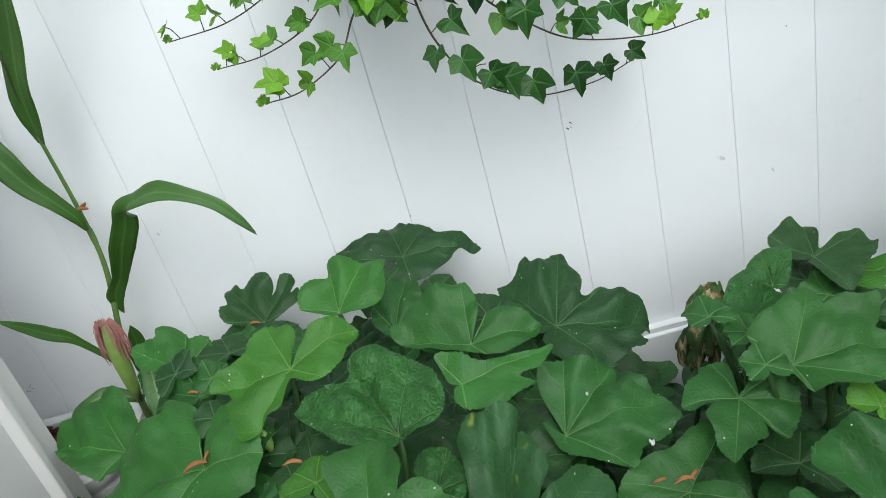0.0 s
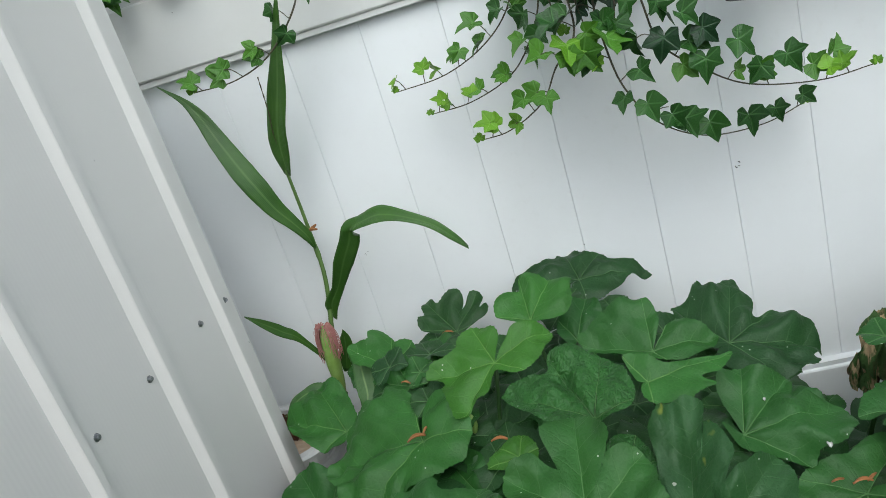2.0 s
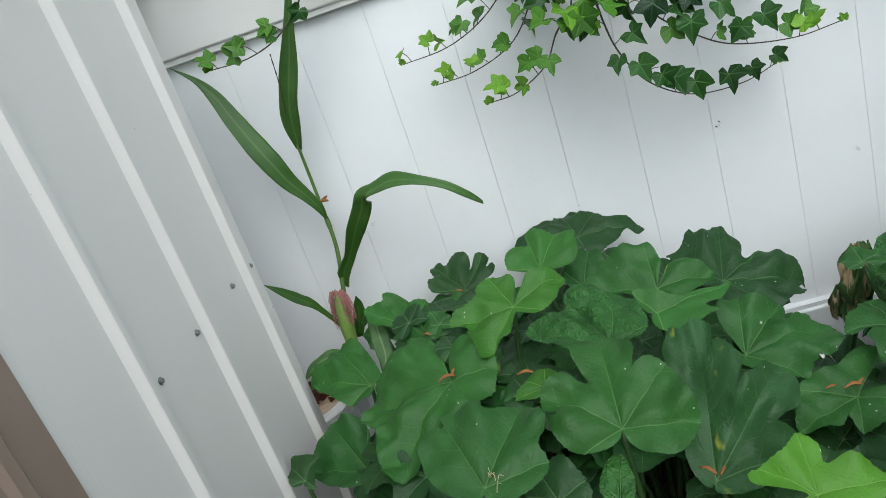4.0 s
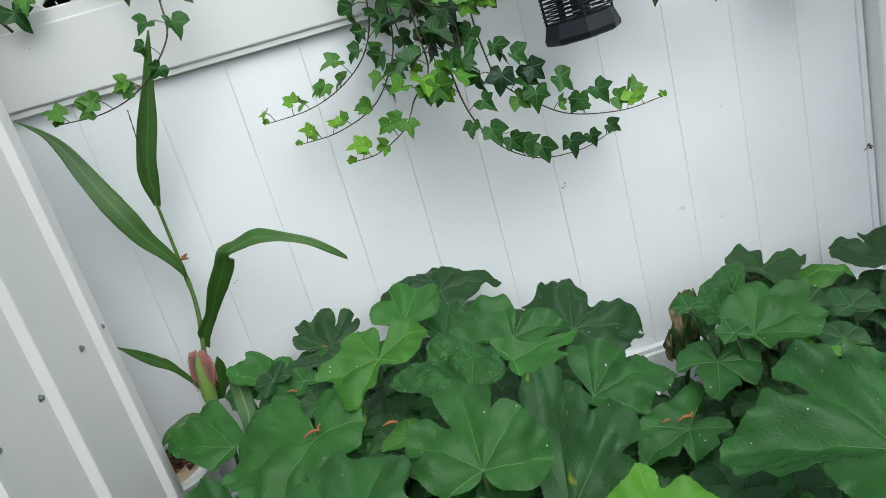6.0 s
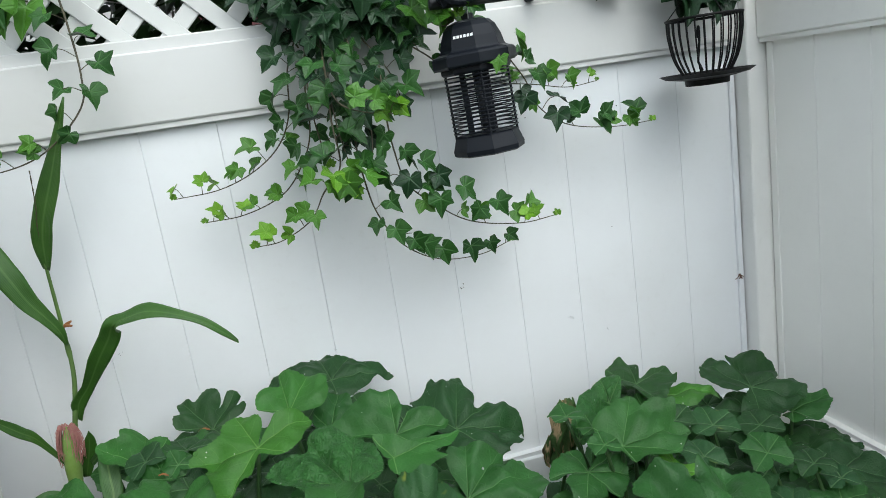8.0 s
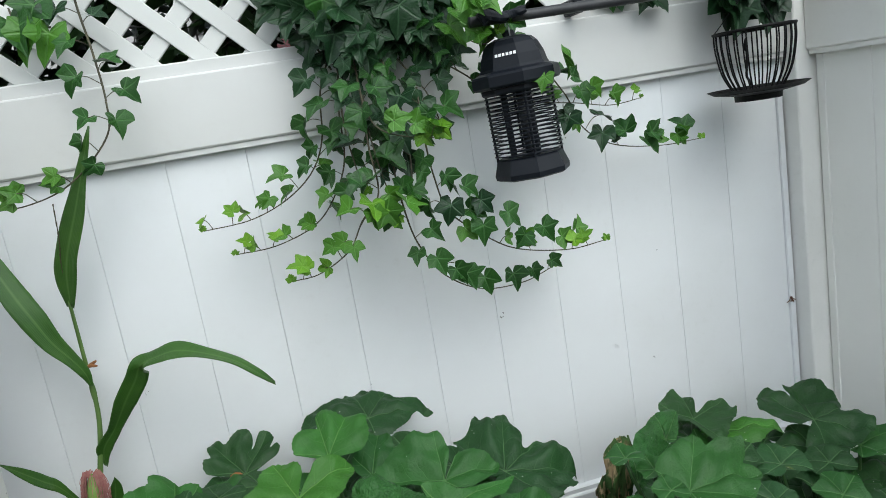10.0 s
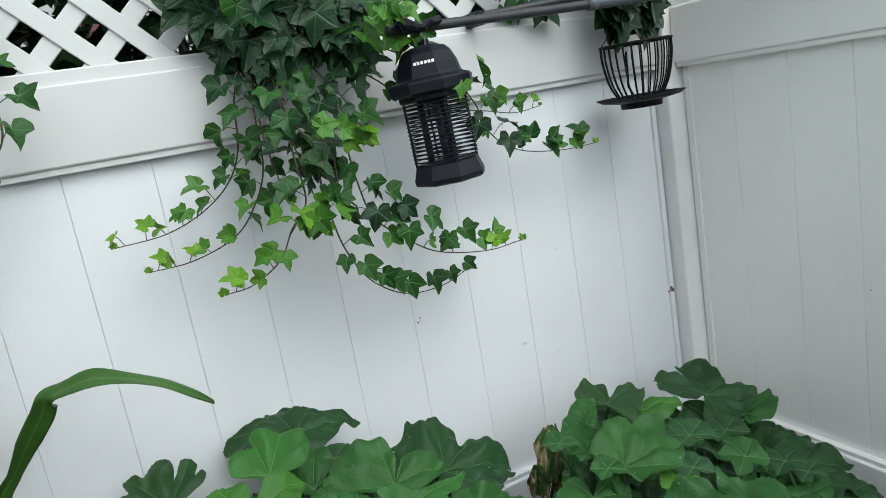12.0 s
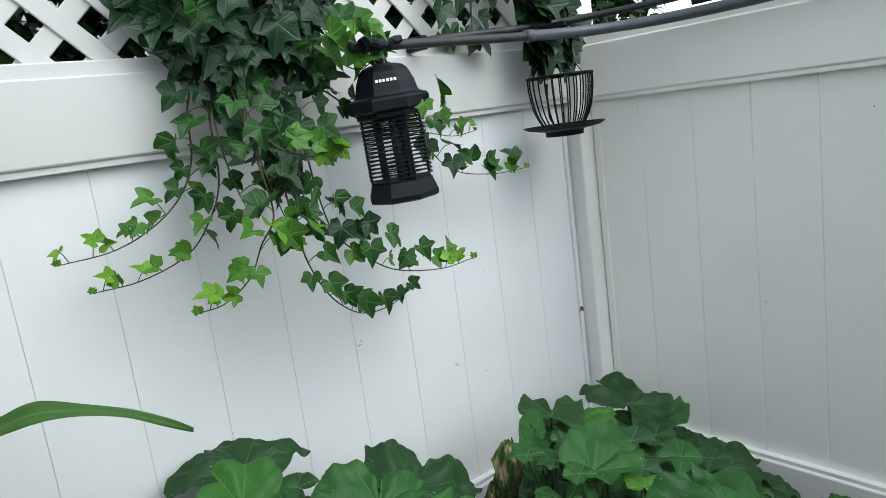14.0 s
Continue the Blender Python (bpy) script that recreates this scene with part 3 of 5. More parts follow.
left_plant = empty("squash_plant", (0.25, -0.45, 0), label="squash plant with large lobed dark green leaves", category="squash plant", group="squash plants")
right_plant = empty("squash_plant", (0.95, -0.45, 0), label="squash plant with spotted and wilted leaves in the corner", category="squash plant", group="squash plants")
squash_leaf(left_plant, (0.229, -0.748, 0.582), 30, 0, 'mid', 1, ((-117, 0.014), (-139, 0.033), (-158, 0.055, 1), (-173, 0.072), (172, 0.082), (160, 0.085), (153, 0.077), (152, 0.096), (141, 0.107, 1), (130, 0.109), (120, 0.102), (115, 0.083), (107, 0.066), (108, 0.092), (107, 0.114), (98, 0.127), (87, 0.133, 1), (78, 0.127), (70, 0.114), (64, 0.097), (65, 0.079), (54, 0.094), (41, 0.098, 1), (26, 0.092), (18, 0.086), (3, 0.089), (-11, 0.088, 1), (-28, 0.081), (-44, 0.066), (-62, 0.042), (-80, 0.019)))
squash_leaf(left_plant, (0.325, -0.725, 0.454), 32, 0, 'spot', 1, ((135, 0.036), (105, 0.076), (94, 0.124, 1), (92, 0.159), (92, 0.181), (87, 0.201), (81, 0.213), (76, 0.220, 1), (71, 0.204), (73, 0.184), (66, 0.175), (60, 0.161, 1), (57, 0.144), (63, 0.121), (58, 0.103), (61, 0.094), (55, 0.122), (49, 0.159), (43, 0.178, 1), (37, 0.178), (31, 0.163), (26, 0.144, 1), (27, 0.115), (28, 0.099), (17, 0.117), (7, 0.128, 1), (-6, 0.107), (-40, 0.036)))
squash_leaf(left_plant, (0.059, -0.800, 0.589), 24, 0, 'mid', 1, ((168, 0.056), (148, 0.083), (136, 0.102, 1), (124, 0.108), (113, 0.100), (112, 0.117, 1), (100, 0.115), (85, 0.117, 1), (82, 0.105), (71, 0.111), (60, 0.121, 1), (50, 0.119), (39, 0.113, 1), (31, 0.096), (26, 0.080), (10, 0.080, 1), (-10, 0.064)))
squash_leaf(left_plant, (0.008, -0.505, 0.562), 14, -25, 'fresh', 1, ((127, 0.029), (124, 0.069), (128, 0.106, 1), (139, 0.139), (149, 0.141), (161, 0.142), (173, 0.154), (-173, 0.160), (-157, 0.167, 1), (-146, 0.151), (-140, 0.127), (-142, 0.111), (-134, 0.136), (-122, 0.155), (-106, 0.175, 1), (-96, 0.158), (-89, 0.126), (-76, 0.089, 1), (-54, 0.071), (-38, 0.074), (-20, 0.073), (2, 0.076), (22, 0.077, 1), (49, 0.081), (74, 0.078), (96, 0.070), (111, 0.054)))
squash_leaf(left_plant, (0.131, -0.435, 0.624), 24, 0, 'light', 1, ((74, 0.045), (91, 0.063), (113, 0.077, 1), (134, 0.077), (150, 0.068), (168, 0.096), (-179, 0.107, 1), (-170, 0.081), (-158, 0.087), (-140, 0.093), (-126, 0.104, 1), (-122, 0.072), (-105, 0.051), (-84, 0.019), (-53, 0.038), (-35, 0.053, 1), (-12, 0.067), (9, 0.087), (23, 0.097, 1), (37, 0.084), (52, 0.058), (52, 0.030)))
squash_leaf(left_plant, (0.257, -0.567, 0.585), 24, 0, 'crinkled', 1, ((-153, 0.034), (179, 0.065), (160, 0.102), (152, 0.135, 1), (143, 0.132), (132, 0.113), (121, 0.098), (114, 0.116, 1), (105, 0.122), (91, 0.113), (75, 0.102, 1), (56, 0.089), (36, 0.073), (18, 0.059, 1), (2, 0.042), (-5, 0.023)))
squash_leaf(left_plant, (0.440, -0.535, 0.494), 24, 0, 'mid', 1, ((135, 0.030), (-171, 0.016), (-110, 0.022), (-60, 0.042), (-37, 0.085, 1), (-24, 0.089), (-19, 0.109), (-9, 0.130, 1), (-3, 0.141), (7, 0.135, 1), (17, 0.120), (26, 0.107), (24, 0.081), (36, 0.103), (42, 0.111, 1), (56, 0.100), (74, 0.097, 1), (90, 0.095), (99, 0.079), (105, 0.051), (104, 0.021)))
squash_leaf(left_plant, (0.481, -0.335, 0.515), 20, 30, 'dark', 1, ((139, 0.054), (113, 0.084), (94, 0.120, 1), (83, 0.110), (67, 0.137, 1), (61, 0.112), (45, 0.137, 1), (34, 0.112), (22, 0.094), (13, 0.068), (6, 0.103, 1), (-8, 0.114), (-16, 0.137), (-32, 0.143, 1), (-45, 0.122), (-54, 0.128), (-73, 0.101), (-90, 0.099, 1), (-112, 0.075), (-136, 0.058)))
squash_leaf(left_plant, (0.278, -0.100, 0.575), 16, 20, 'dark', 1, ((-175, 0.069), (163, 0.108), (148, 0.134, 1), (134, 0.134), (121, 0.111), (99, 0.096), (82, 0.114, 1), (66, 0.093), (50, 0.068), (31, 0.077, 1), (3, 0.075), (-5, 0.112), (-22, 0.136, 1), (-25, 0.102), (-44, 0.078), (-73, 0.065), (-103, 0.056, 1), (-130, 0.042)))
squash_leaf(left_plant, (0.187, -0.310, 0.617), 26, 0, 'fresh', 1, ((-144, 0.013), (172, 0.034), (161, 0.058, 1), (136, 0.071), (117, 0.071), (100, 0.061), (95, 0.090, 1), (79, 0.094), (61, 0.089, 1), (44, 0.107), (30, 0.088, 1), (10, 0.073), (-8, 0.046), (-21, 0.021)))
squash_leaf(left_plant, (0.253, -0.300, 0.558), 30, 0, 'mid', 1, ((151, 0.033), (119, 0.051), (93, 0.073), (71, 0.085, 1), (53, 0.080), (40, 0.062), (29, 0.027), (3, 0.013)))
squash_leaf(left_plant, (0.358, -0.415, 0.576), 24, 0, 'mid', 1, ((62, 0.021), (64, 0.050), (75, 0.074), (86, 0.090, 1), (104, 0.098), (120, 0.103), (139, 0.108), (156, 0.112, 1), (164, 0.068), (-177, 0.024, 1), (-53, 0.027, 1), (-30, 0.054), (-12, 0.080), (2, 0.095, 1), (15, 0.086), (35, 0.067), (50, 0.046, 1), (46, 0.022)))
squash_leaf(left_plant, (0.337, -0.500, 0.581), 24, 0, 'fresh', 1, ((129, 0.035), (121, 0.048, 1), (95, 0.040), (36, 0.037, 1), (18, 0.074), (11, 0.120, 1), (0, 0.096), (-7, 0.070), (-14, 0.087, 1), (-28, 0.073), (-53, 0.049), (-92, 0.032, 1), (-120, 0.024)))
squash_leaf(left_plant, (0.033, -0.164, 0.557), 36, 0, 'dark', 1, ((176, 0.032), (163, 0.073, 1), (147, 0.084), (141, 0.076), (133, 0.096), (125, 0.108, 1), (117, 0.096), (114, 0.077), (99, 0.089), (85, 0.093, 1), (75, 0.079), (74, 0.058), (78, 0.045), (71, 0.061), (67, 0.086), (59, 0.096, 1), (46, 0.085), (37, 0.064), (34, 0.078, 1), (22, 0.073), (17, 0.054), (10, 0.033, 1), (-10, 0.020)))
squash_leaf(left_plant, (-0.080, -0.260, 0.562), 26, 0, 'fresh', 1, ((173, 0.037), (161, 0.078), (145, 0.104, 1), (134, 0.098), (124, 0.081), (117, 0.093, 1), (106, 0.092), (93, 0.073, 1), (84, 0.058), (70, 0.062), (52, 0.063, 1), (32, 0.053), (23, 0.029)))
squash_leaf(left_plant, (-0.027, -0.360, 0.574), 20, 0, 'mid', 1, ((166, 0.041), (153, 0.085, 1), (141, 0.067), (126, 0.047), (117, 0.070, 1), (102, 0.073), (89, 0.054), (66, 0.056, 1), (41, 0.046), (12, 0.028, 1), (-15, 0.015)))
squash_leaf(left_plant, (0.010, -0.260, 0.544), 20, 0, 'mid', 1, ((140, 0.073), (108, 0.077), (74, 0.066), (23, 0.034), (-36, 0.026)))
squash_leaf(left_plant, (0.041, -0.450, 0.579), 24, 0, 'dark', 1, ((164, 0.049), (131, 0.060), (80, 0.050), (14, 0.027)))
squash_leaf(left_plant, (-0.162, -0.360, 0.514), 10, 0, 'fresh', 1, ((-96, 0.040), (-145, 0.051, 1), (-175, 0.080), (159, 0.134, 1), (148, 0.132), (135, 0.122), (122, 0.139, 1), (111, 0.130), (101, 0.106, 1), (86, 0.060), (42, 0.027, 1)))
squash_leaf(left_plant, (-0.168, -0.520, 0.450), 24, 0, 'mid', 1, ((-157, 0.052), (175, 0.091), (161, 0.113, 1), (139, 0.113), (122, 0.115, 1), (104, 0.103), (88, 0.078, 1), (76, 0.037)))
squash_leaf(right_plant, (0.557, -0.605, 0.430), 18, 0, 'mid', 1, ((73, 0.011), (49, 0.042), (44, 0.082, 1), (53, 0.097), (67, 0.079, 1), (88, 0.054), (127, 0.060), (158, 0.075, 1), (-179, 0.086), (-165, 0.093, 1), (-153, 0.071), (-137, 0.054), (-133, 0.037), (-110, 0.057, 1), (-87, 0.054), (-63, 0.052), (-49, 0.042), (-30, 0.062, 1), (-8, 0.046), (16, 0.021)))
squash_leaf(right_plant, (0.655, -0.530, 0.477), 18, 0, 'mid', 1, ((88, 0.008), (76, 0.030), (80, 0.052), (95, 0.062, 1), (114, 0.061), (129, 0.054), (147, 0.062), (174, 0.069, 1), (-176, 0.059), (-176, 0.033), (-161, 0.053), (-143, 0.063), (-130, 0.082), (-119, 0.096, 1), (-112, 0.078), (-102, 0.071), (-97, 0.061), (-84, 0.058, 1), (-74, 0.046), (-72, 0.038), (-67, 0.057), (-64, 0.069, 1), (-37, 0.068), (-18, 0.068, 1), (7, 0.077), (22, 0.079, 1), (33, 0.063), (42, 0.038), (26, 0.017)))
squash_leaf(right_plant, (0.720, -0.535, 0.510), 25, 0, 'mid', 1, ((109, 0.005), (123, 0.017), (144, 0.037), (124, 0.058, 1), (106, 0.066), (85, 0.072), (68, 0.091), (55, 0.107, 1), (48, 0.095), (42, 0.084), (37, 0.104), (28, 0.116, 1), (22, 0.136), (13, 0.123), (9, 0.109), (3, 0.123), (-3, 0.128, 1), (-15, 0.109), (-35, 0.091, 1), (-48, 0.072), (-58, 0.051), (-86, 0.040, 1), (-100, 0.022)))
squash_leaf(right_plant, (0.882, -0.300, 0.491), 10, 0, 'dark', 1, ((177, 0.040), (135, 0.063), (119, 0.074, 1), (93, 0.085), (72, 0.083, 1), (56, 0.051), (40, 0.017), (28, 0.033), (27, 0.063), (16, 0.087, 1), (-5, 0.087), (-16, 0.084), (-53, 0.069), (-86, 0.083, 1), (-101, 0.060)))
squash_leaf(right_plant, (0.697, -0.410, 0.467), 30, 0, 'crinkled', 1, ((115, 0.024), (78, 0.053, 1), (66, 0.090), (57, 0.105, 1), (42, 0.105), (31, 0.116, 1), (23, 0.109), (21, 0.063), (9, 0.031, 1)))
squash_leaf(right_plant, (0.802, -0.330, 0.482), 34, 0, 'crinkled', 1, ((173, 0.026), (149, 0.039, 1), (117, 0.045), (84, 0.056), (69, 0.061, 1), (57, 0.073), (45, 0.064, 1), (28, 0.039), (-17, 0.019)))
squash_leaf(right_plant, (0.904, -0.330, 0.465), 10, 0, 'light', 1, ((-165, 0.029), (151, 0.025), (52, 0.026), (6, 0.067), (-5, 0.106, 1), (-15, 0.134, 1), (-31, 0.106), (-48, 0.084), (-71, 0.048, 1), (-115, 0.029)))
squash_leaf(right_plant, (1.156, -0.300, 0.414), 14, 0, 'dark', 1, ((-161, 0.069), (163, 0.088), (141, 0.107), (112, 0.123, 1), (98, 0.117), (93, 0.068), (84, 0.107), (66, 0.139, 1), (50, 0.152), (35, 0.132), (16, 0.096, 1), (5, 0.072), (3, 0.110, 1), (-23, 0.110), (-45, 0.107, 1), (-91, 0.098), (-114, 0.154, 1), (-125, 0.136), (-140, 0.091)))
squash_leaf(right_plant, (1.209, -0.500, 0.307), 18, 0, 'dark', 1, ((174, 0.055), (108, 0.058, 1), (51, 0.066), (17, 0.067, 1), (-10, 0.084), (-35, 0.100, 1), (-61, 0.066), (-95, 0.042, 1)))
squash_leaf(right_plant, (1.035, -0.430, 0.369), 18, 0, 'spot', 1, ((127, 0.022), (112, 0.035, 1), (50, 0.041), (18, 0.046, 1), (-23, 0.045, 1), (-77, 0.033), (-122, 0.019)))
squash_leaf(right_plant, (1.004, -0.530, 0.371), 18, 0, 'dark', 1, ((141, 0.039), (117, 0.050, 1), (58, 0.051), (32, 0.063, 1), (12, 0.039, 1), (-98, 0.029), (-161, 0.055, 1), (169, 0.054)))
squash_leaf(right_plant, (1.214, -0.400, 0.295), 18, 0, 'dark', 1, ((160, 0.054), (135, 0.061, 1), (67, 0.063), (30, 0.116, 1), (12, 0.124), (-2, 0.111, 1), (-28, 0.066), (-71, 0.037, 1), (-157, 0.042)))
squash_leaf(right_plant, (0.982, -0.400, 0.403), 18, 0, 'dark', 1, ((166, 0.032), (99, 0.041, 1), (55, 0.058), (14, 0.056, 1), (-19, 0.047, 1), (-77, 0.031)))
squash_leaf(right_plant, (0.783, -0.600, 0.478), 18, 0, 'young', 1, ((154, 0.033), (105, 0.041), (78, 0.052), (47, 0.019), (4, 0.035), (-24, 0.036), (-112, 0.017)))
squash_leaf(right_plant, (0.711, -0.850, 0.491), 18, 0, 'mid', 1, ((19, 0.027), (24, 0.045), (25, 0.069), (29, 0.101, 1), (36, 0.127), (43, 0.157, 1), (52, 0.159), (62, 0.162, 1), (74, 0.167), (80, 0.147), (85, 0.120), (85, 0.144), (91, 0.168, 1), (101, 0.178), (111, 0.174, 1), (115, 0.157), (118, 0.112), (127, 0.133), (129, 0.158, 1), (140, 0.168), (149, 0.188), (154, 0.202, 1), (162, 0.198), (168, 0.187), (169, 0.165), (175, 0.146, 1), (178, 0.124), (173, 0.094), (168, 0.082), (-178, 0.110, 1), (-161, 0.121), (-142, 0.098, 1), (-110, 0.077), (-67, 0.076, 1), (-29, 0.076), (-2, 0.068, 1), (3, 0.042)))
squash_leaf(right_plant, (0.400, -0.850, 0.518), 18, 0, 'young', 1, ((160, 0.065), (136, 0.061, 1), (104, 0.052), (82, 0.070, 1), (65, 0.058), (54, 0.037), (37, 0.055), (20, 0.068, 1), (1, 0.078, 1), (-17, 0.060), (-37, 0.053), (-119, 0.043, 1), (-171, 0.063, 1)))
squash_leaf(left_plant, (0.135, -0.800, 0.546), 24, 0, 'dark', 1, ((152, 0.043), (111, 0.056), (76, 0.054), (22, 0.040), (-18, 0.037)))
squash_leaf(left_plant, (0.202, -0.800, 0.524), 24, 0, 'crinkled', 1, ((132, 0.028), (91, 0.051), (74, 0.060), (46, 0.035), (-6, 0.015)))
squash_leaf(left_plant, (0.283, -0.600, 0.525), 24, 0, 'crinkled', 1, ((132, 0.033), (103, 0.050), (68, 0.051), (8, 0.036), (-35, 0.031)))
squash_leaf(left_plant, (0.147, -0.560, 0.545), 24, 0, 'light', 1, ((-176, 0.047), (142, 0.034), (80, 0.034), (12, 0.028), (-58, 0.034)))
squash_leaf(right_plant, (1.203, -0.460, 0.275), 18, 0, 'spot', 1, ((-174, 0.087), (88, 0.049), (21, 0.069), (-3, 0.104), (-66, 0.081), (-131, 0.071)))
squash_leaf(right_plant, (1.019, -0.580, 0.329), 18, 0, 'spot', 1, ((166, 0.055), (102, 0.047), (50, 0.049), (10, 0.051), (-50, 0.037), (-150, 0.049)))
squash_leaf(right_plant, (1.006, -0.660, 0.280), 18, 0, 'dark', 1, ((172, 0.106), (130, 0.071), (70, 0.060), (-2, 0.078), (-47, 0.071), (-137, 0.073)))
squash_leaf(right_plant, (0.699, -0.580, 0.402), 18, 0, 'dark', 1, ((172, 0.054), (120, 0.048), (59, 0.047), (-1, 0.058), (-60, 0.052)))
squash_leaf(right_plant, (0.865, -0.310, 0.460), 7, -14, 'dark', 1, fan(0.053, 96))
squash_leaf(right_plant, (0.868, -0.360, 0.462), 16, 2, 'mid', 1, fan(0.042, 86))
squash_leaf(left_plant, (-0.255, -0.560, 0.493), 20, 0, 'dark', 1, ((-168, 0.022), (131, 0.045, 1), (111, 0.052), (70, 0.048, 1), (46, 0.025, 1), (-44, 0.025)))
squash_leaf(right_plant, (1.210, -0.360, 0.367), 14, 0, 'mid', 1, ((158, 0.030), (26, 0.063), (8, 0.114, 1), (-13, 0.083, 1), (-54, 0.051), (-127, 0.034, 1), (-170, 0.031)))
squash_leaf(right_plant, (1.086, -0.520, 0.306), 14, 0, 'mid', 1, ((91, 0.030), (53, 0.064, 1), (31, 0.085), (12, 0.098, 1), (-3, 0.075), (-40, 0.028, 1), (-126, 0.018)))
squash_leaf(right_plant, (1.354, -0.500, 0.171), 12, 0, 'dark', 1, ((124, 0.042, 1), (48, 0.058), (20, 0.061, 1), (-28, 0.047, 1), (-86, 0.028)))
squash_leaf(right_plant, (1.116, -0.340, 0.377), 17, 8, 'dark', 1, fan(0.072, 76))
squash_leaf(right_plant, (0.663, -0.440, 0.538), 6, -4, 'mid', 1, fan(0.036, 88))
squash_leaf(right_plant, (0.699, -0.470, 0.521), 11, -23, 'mid', 1, fan(0.032, 108))
squash_leaf(right_plant, (0.789, -0.450, 0.499), 17, 25, 'dark', 1, fan(0.048, 66))
squash_leaf(right_plant, (0.892, -0.420, 0.460), 15, -12, 'dark', 1, fan(0.045, 96))
squash_leaf(right_plant, (0.955, -0.450, 0.446), 5, -23, 'spot', 1, fan(0.055, 100))
squash_leaf(right_plant, (1.082, -0.420, 0.398), 10, -28, 'dark', 1, fan(0.051, 105))
squash_leaf(right_plant, (0.764, -0.530, 0.499), 5, 1, 'mid', 1, fan(0.044, 79))
squash_leaf(right_plant, (0.879, -0.530, 0.442), 12, -9, 'spot', 1, fan(0.047, 91))
squash_leaf(right_plant, (1.010, -0.530, 0.412), 24, -1, 'mid', 1, fan(0.049, 88))
squash_leaf(right_plant, (1.093, -0.550, 0.376), 10, -20, 'dark', 1, fan(0.042, 96))
squash_leaf(right_plant, (0.686, -0.540, 0.525), 15, -25, 'mid', 1, fan(0.031, 109))
squash_leaf(right_plant, (1.144, -0.560, 0.336), 7, -26, 'spot', 1, fan(0.037, 100))
squash_leaf(left_plant, (-0.064, -0.320, 0.595), 21, -20, 'dark', 1, fan(0.039, 130))
squash_leaf(left_plant, (-0.010, -0.340, 0.585), 23, 0, 'mid', 1, fan(0.032, 112))
squash_leaf(left_plant, (0.017, -0.440, 0.586), 22, -11, 'dark', 1, fan(0.032, 120))
squash_leaf(right_plant, (0.794, -0.500, 0.453), 13, 27, 'mid', 1, fan(0.040, 71))
squash_leaf(right_plant, (0.825, -0.420, 0.447), 20, 30, 'dark', 1, fan(0.040, 73))
squash_leaf(right_plant, (0.888, -0.290, 0.456), 19, 13, 'dark', 1, fan(0.059, 87))
squash_leaf(right_plant, (0.965, -0.330, 0.394), 20, -2, 'mid', 1, fan(0.055, 99))
squash_leaf(right_plant, (1.101, -0.220, 0.350), 23, -29, 'dark', 1, fan(0.043, 120))
squash_leaf(right_plant, (1.099, -0.310, 0.328), 8, 29, 'dark', 1, fan(0.073, 62))
squash_leaf(right_plant, (0.716, -0.330, 0.425), 14, -25, 'dark', 1, fan(0.040, 122))
squash_leaf(left_plant, (0.237, -0.190, 0.567), 21, -21, 'dark', 1, fan(0.054, 130))
squash_leaf(left_plant, (0.323, -0.210, 0.553), 17, -29, 'dark', 1, fan(0.042, 134))
squash_leaf(left_plant, (0.134, -0.310, 0.568), 18, 16, 'mid', 1, fan(0.046, 100))
squash_leaf(left_plant, (0.393, -0.310, 0.541), 23, 17, 'dark', 1, fan(0.050, 96))
squash_leaf(left_plant, (-0.008, -0.250, 0.567), 5, 8, 'dark', 1, fan(0.052, 106))
squash_leaf(left_plant, (0.062, -0.240, 0.565), 8, 14, 'dark', 1, fan(0.052, 100))
squash_leaf(left_plant, (0.522, -0.370, 0.469), 10, -7, 'dark', 1, fan(0.052, 110))
squash_leaf(left_plant, (0.442, -0.450, 0.480), 13, 20, 'mid', 1, fan(0.040, 80))
squash_leaf(left_plant, (0.154, -0.370, 0.541), 10, -14, 'dark', 1, fan(0.051, 118))
squash_leaf(left_plant, (-0.055, -0.350, 0.565), 12, 12, 'dark', 1, fan(0.049, 102))
squash_leaf(left_plant, (0.275, -0.280, 0.513), 22, 12, 'mid', 1, fan(0.042, 95))
squash_leaf(left_plant, (0.063, -0.470, 0.532), 23, 24, 'dark', 1, fan(0.052, 91))
squash_leaf(left_plant, (0.119, -0.550, 0.528), 7, 24, 'dark', 1, fan(0.048, 86))
squash_leaf(left_plant, (0.371, -0.370, 0.484), 22, 25, 'dark', 1, fan(0.039, 82))
squash_leaf(right_plant, (0.526, -0.510, 0.378), 14, 30, 'dark', 1, fan(0.045, 70))
squash_leaf(left_plant, (-0.150, -0.180, 0.520), 22, 10, 'mid', 1, fan(0.050, 100))
squash_leaf(left_plant, (-0.105, -0.170, 0.530), 26, -10, 'dark', 1, fan(0.044, 80))

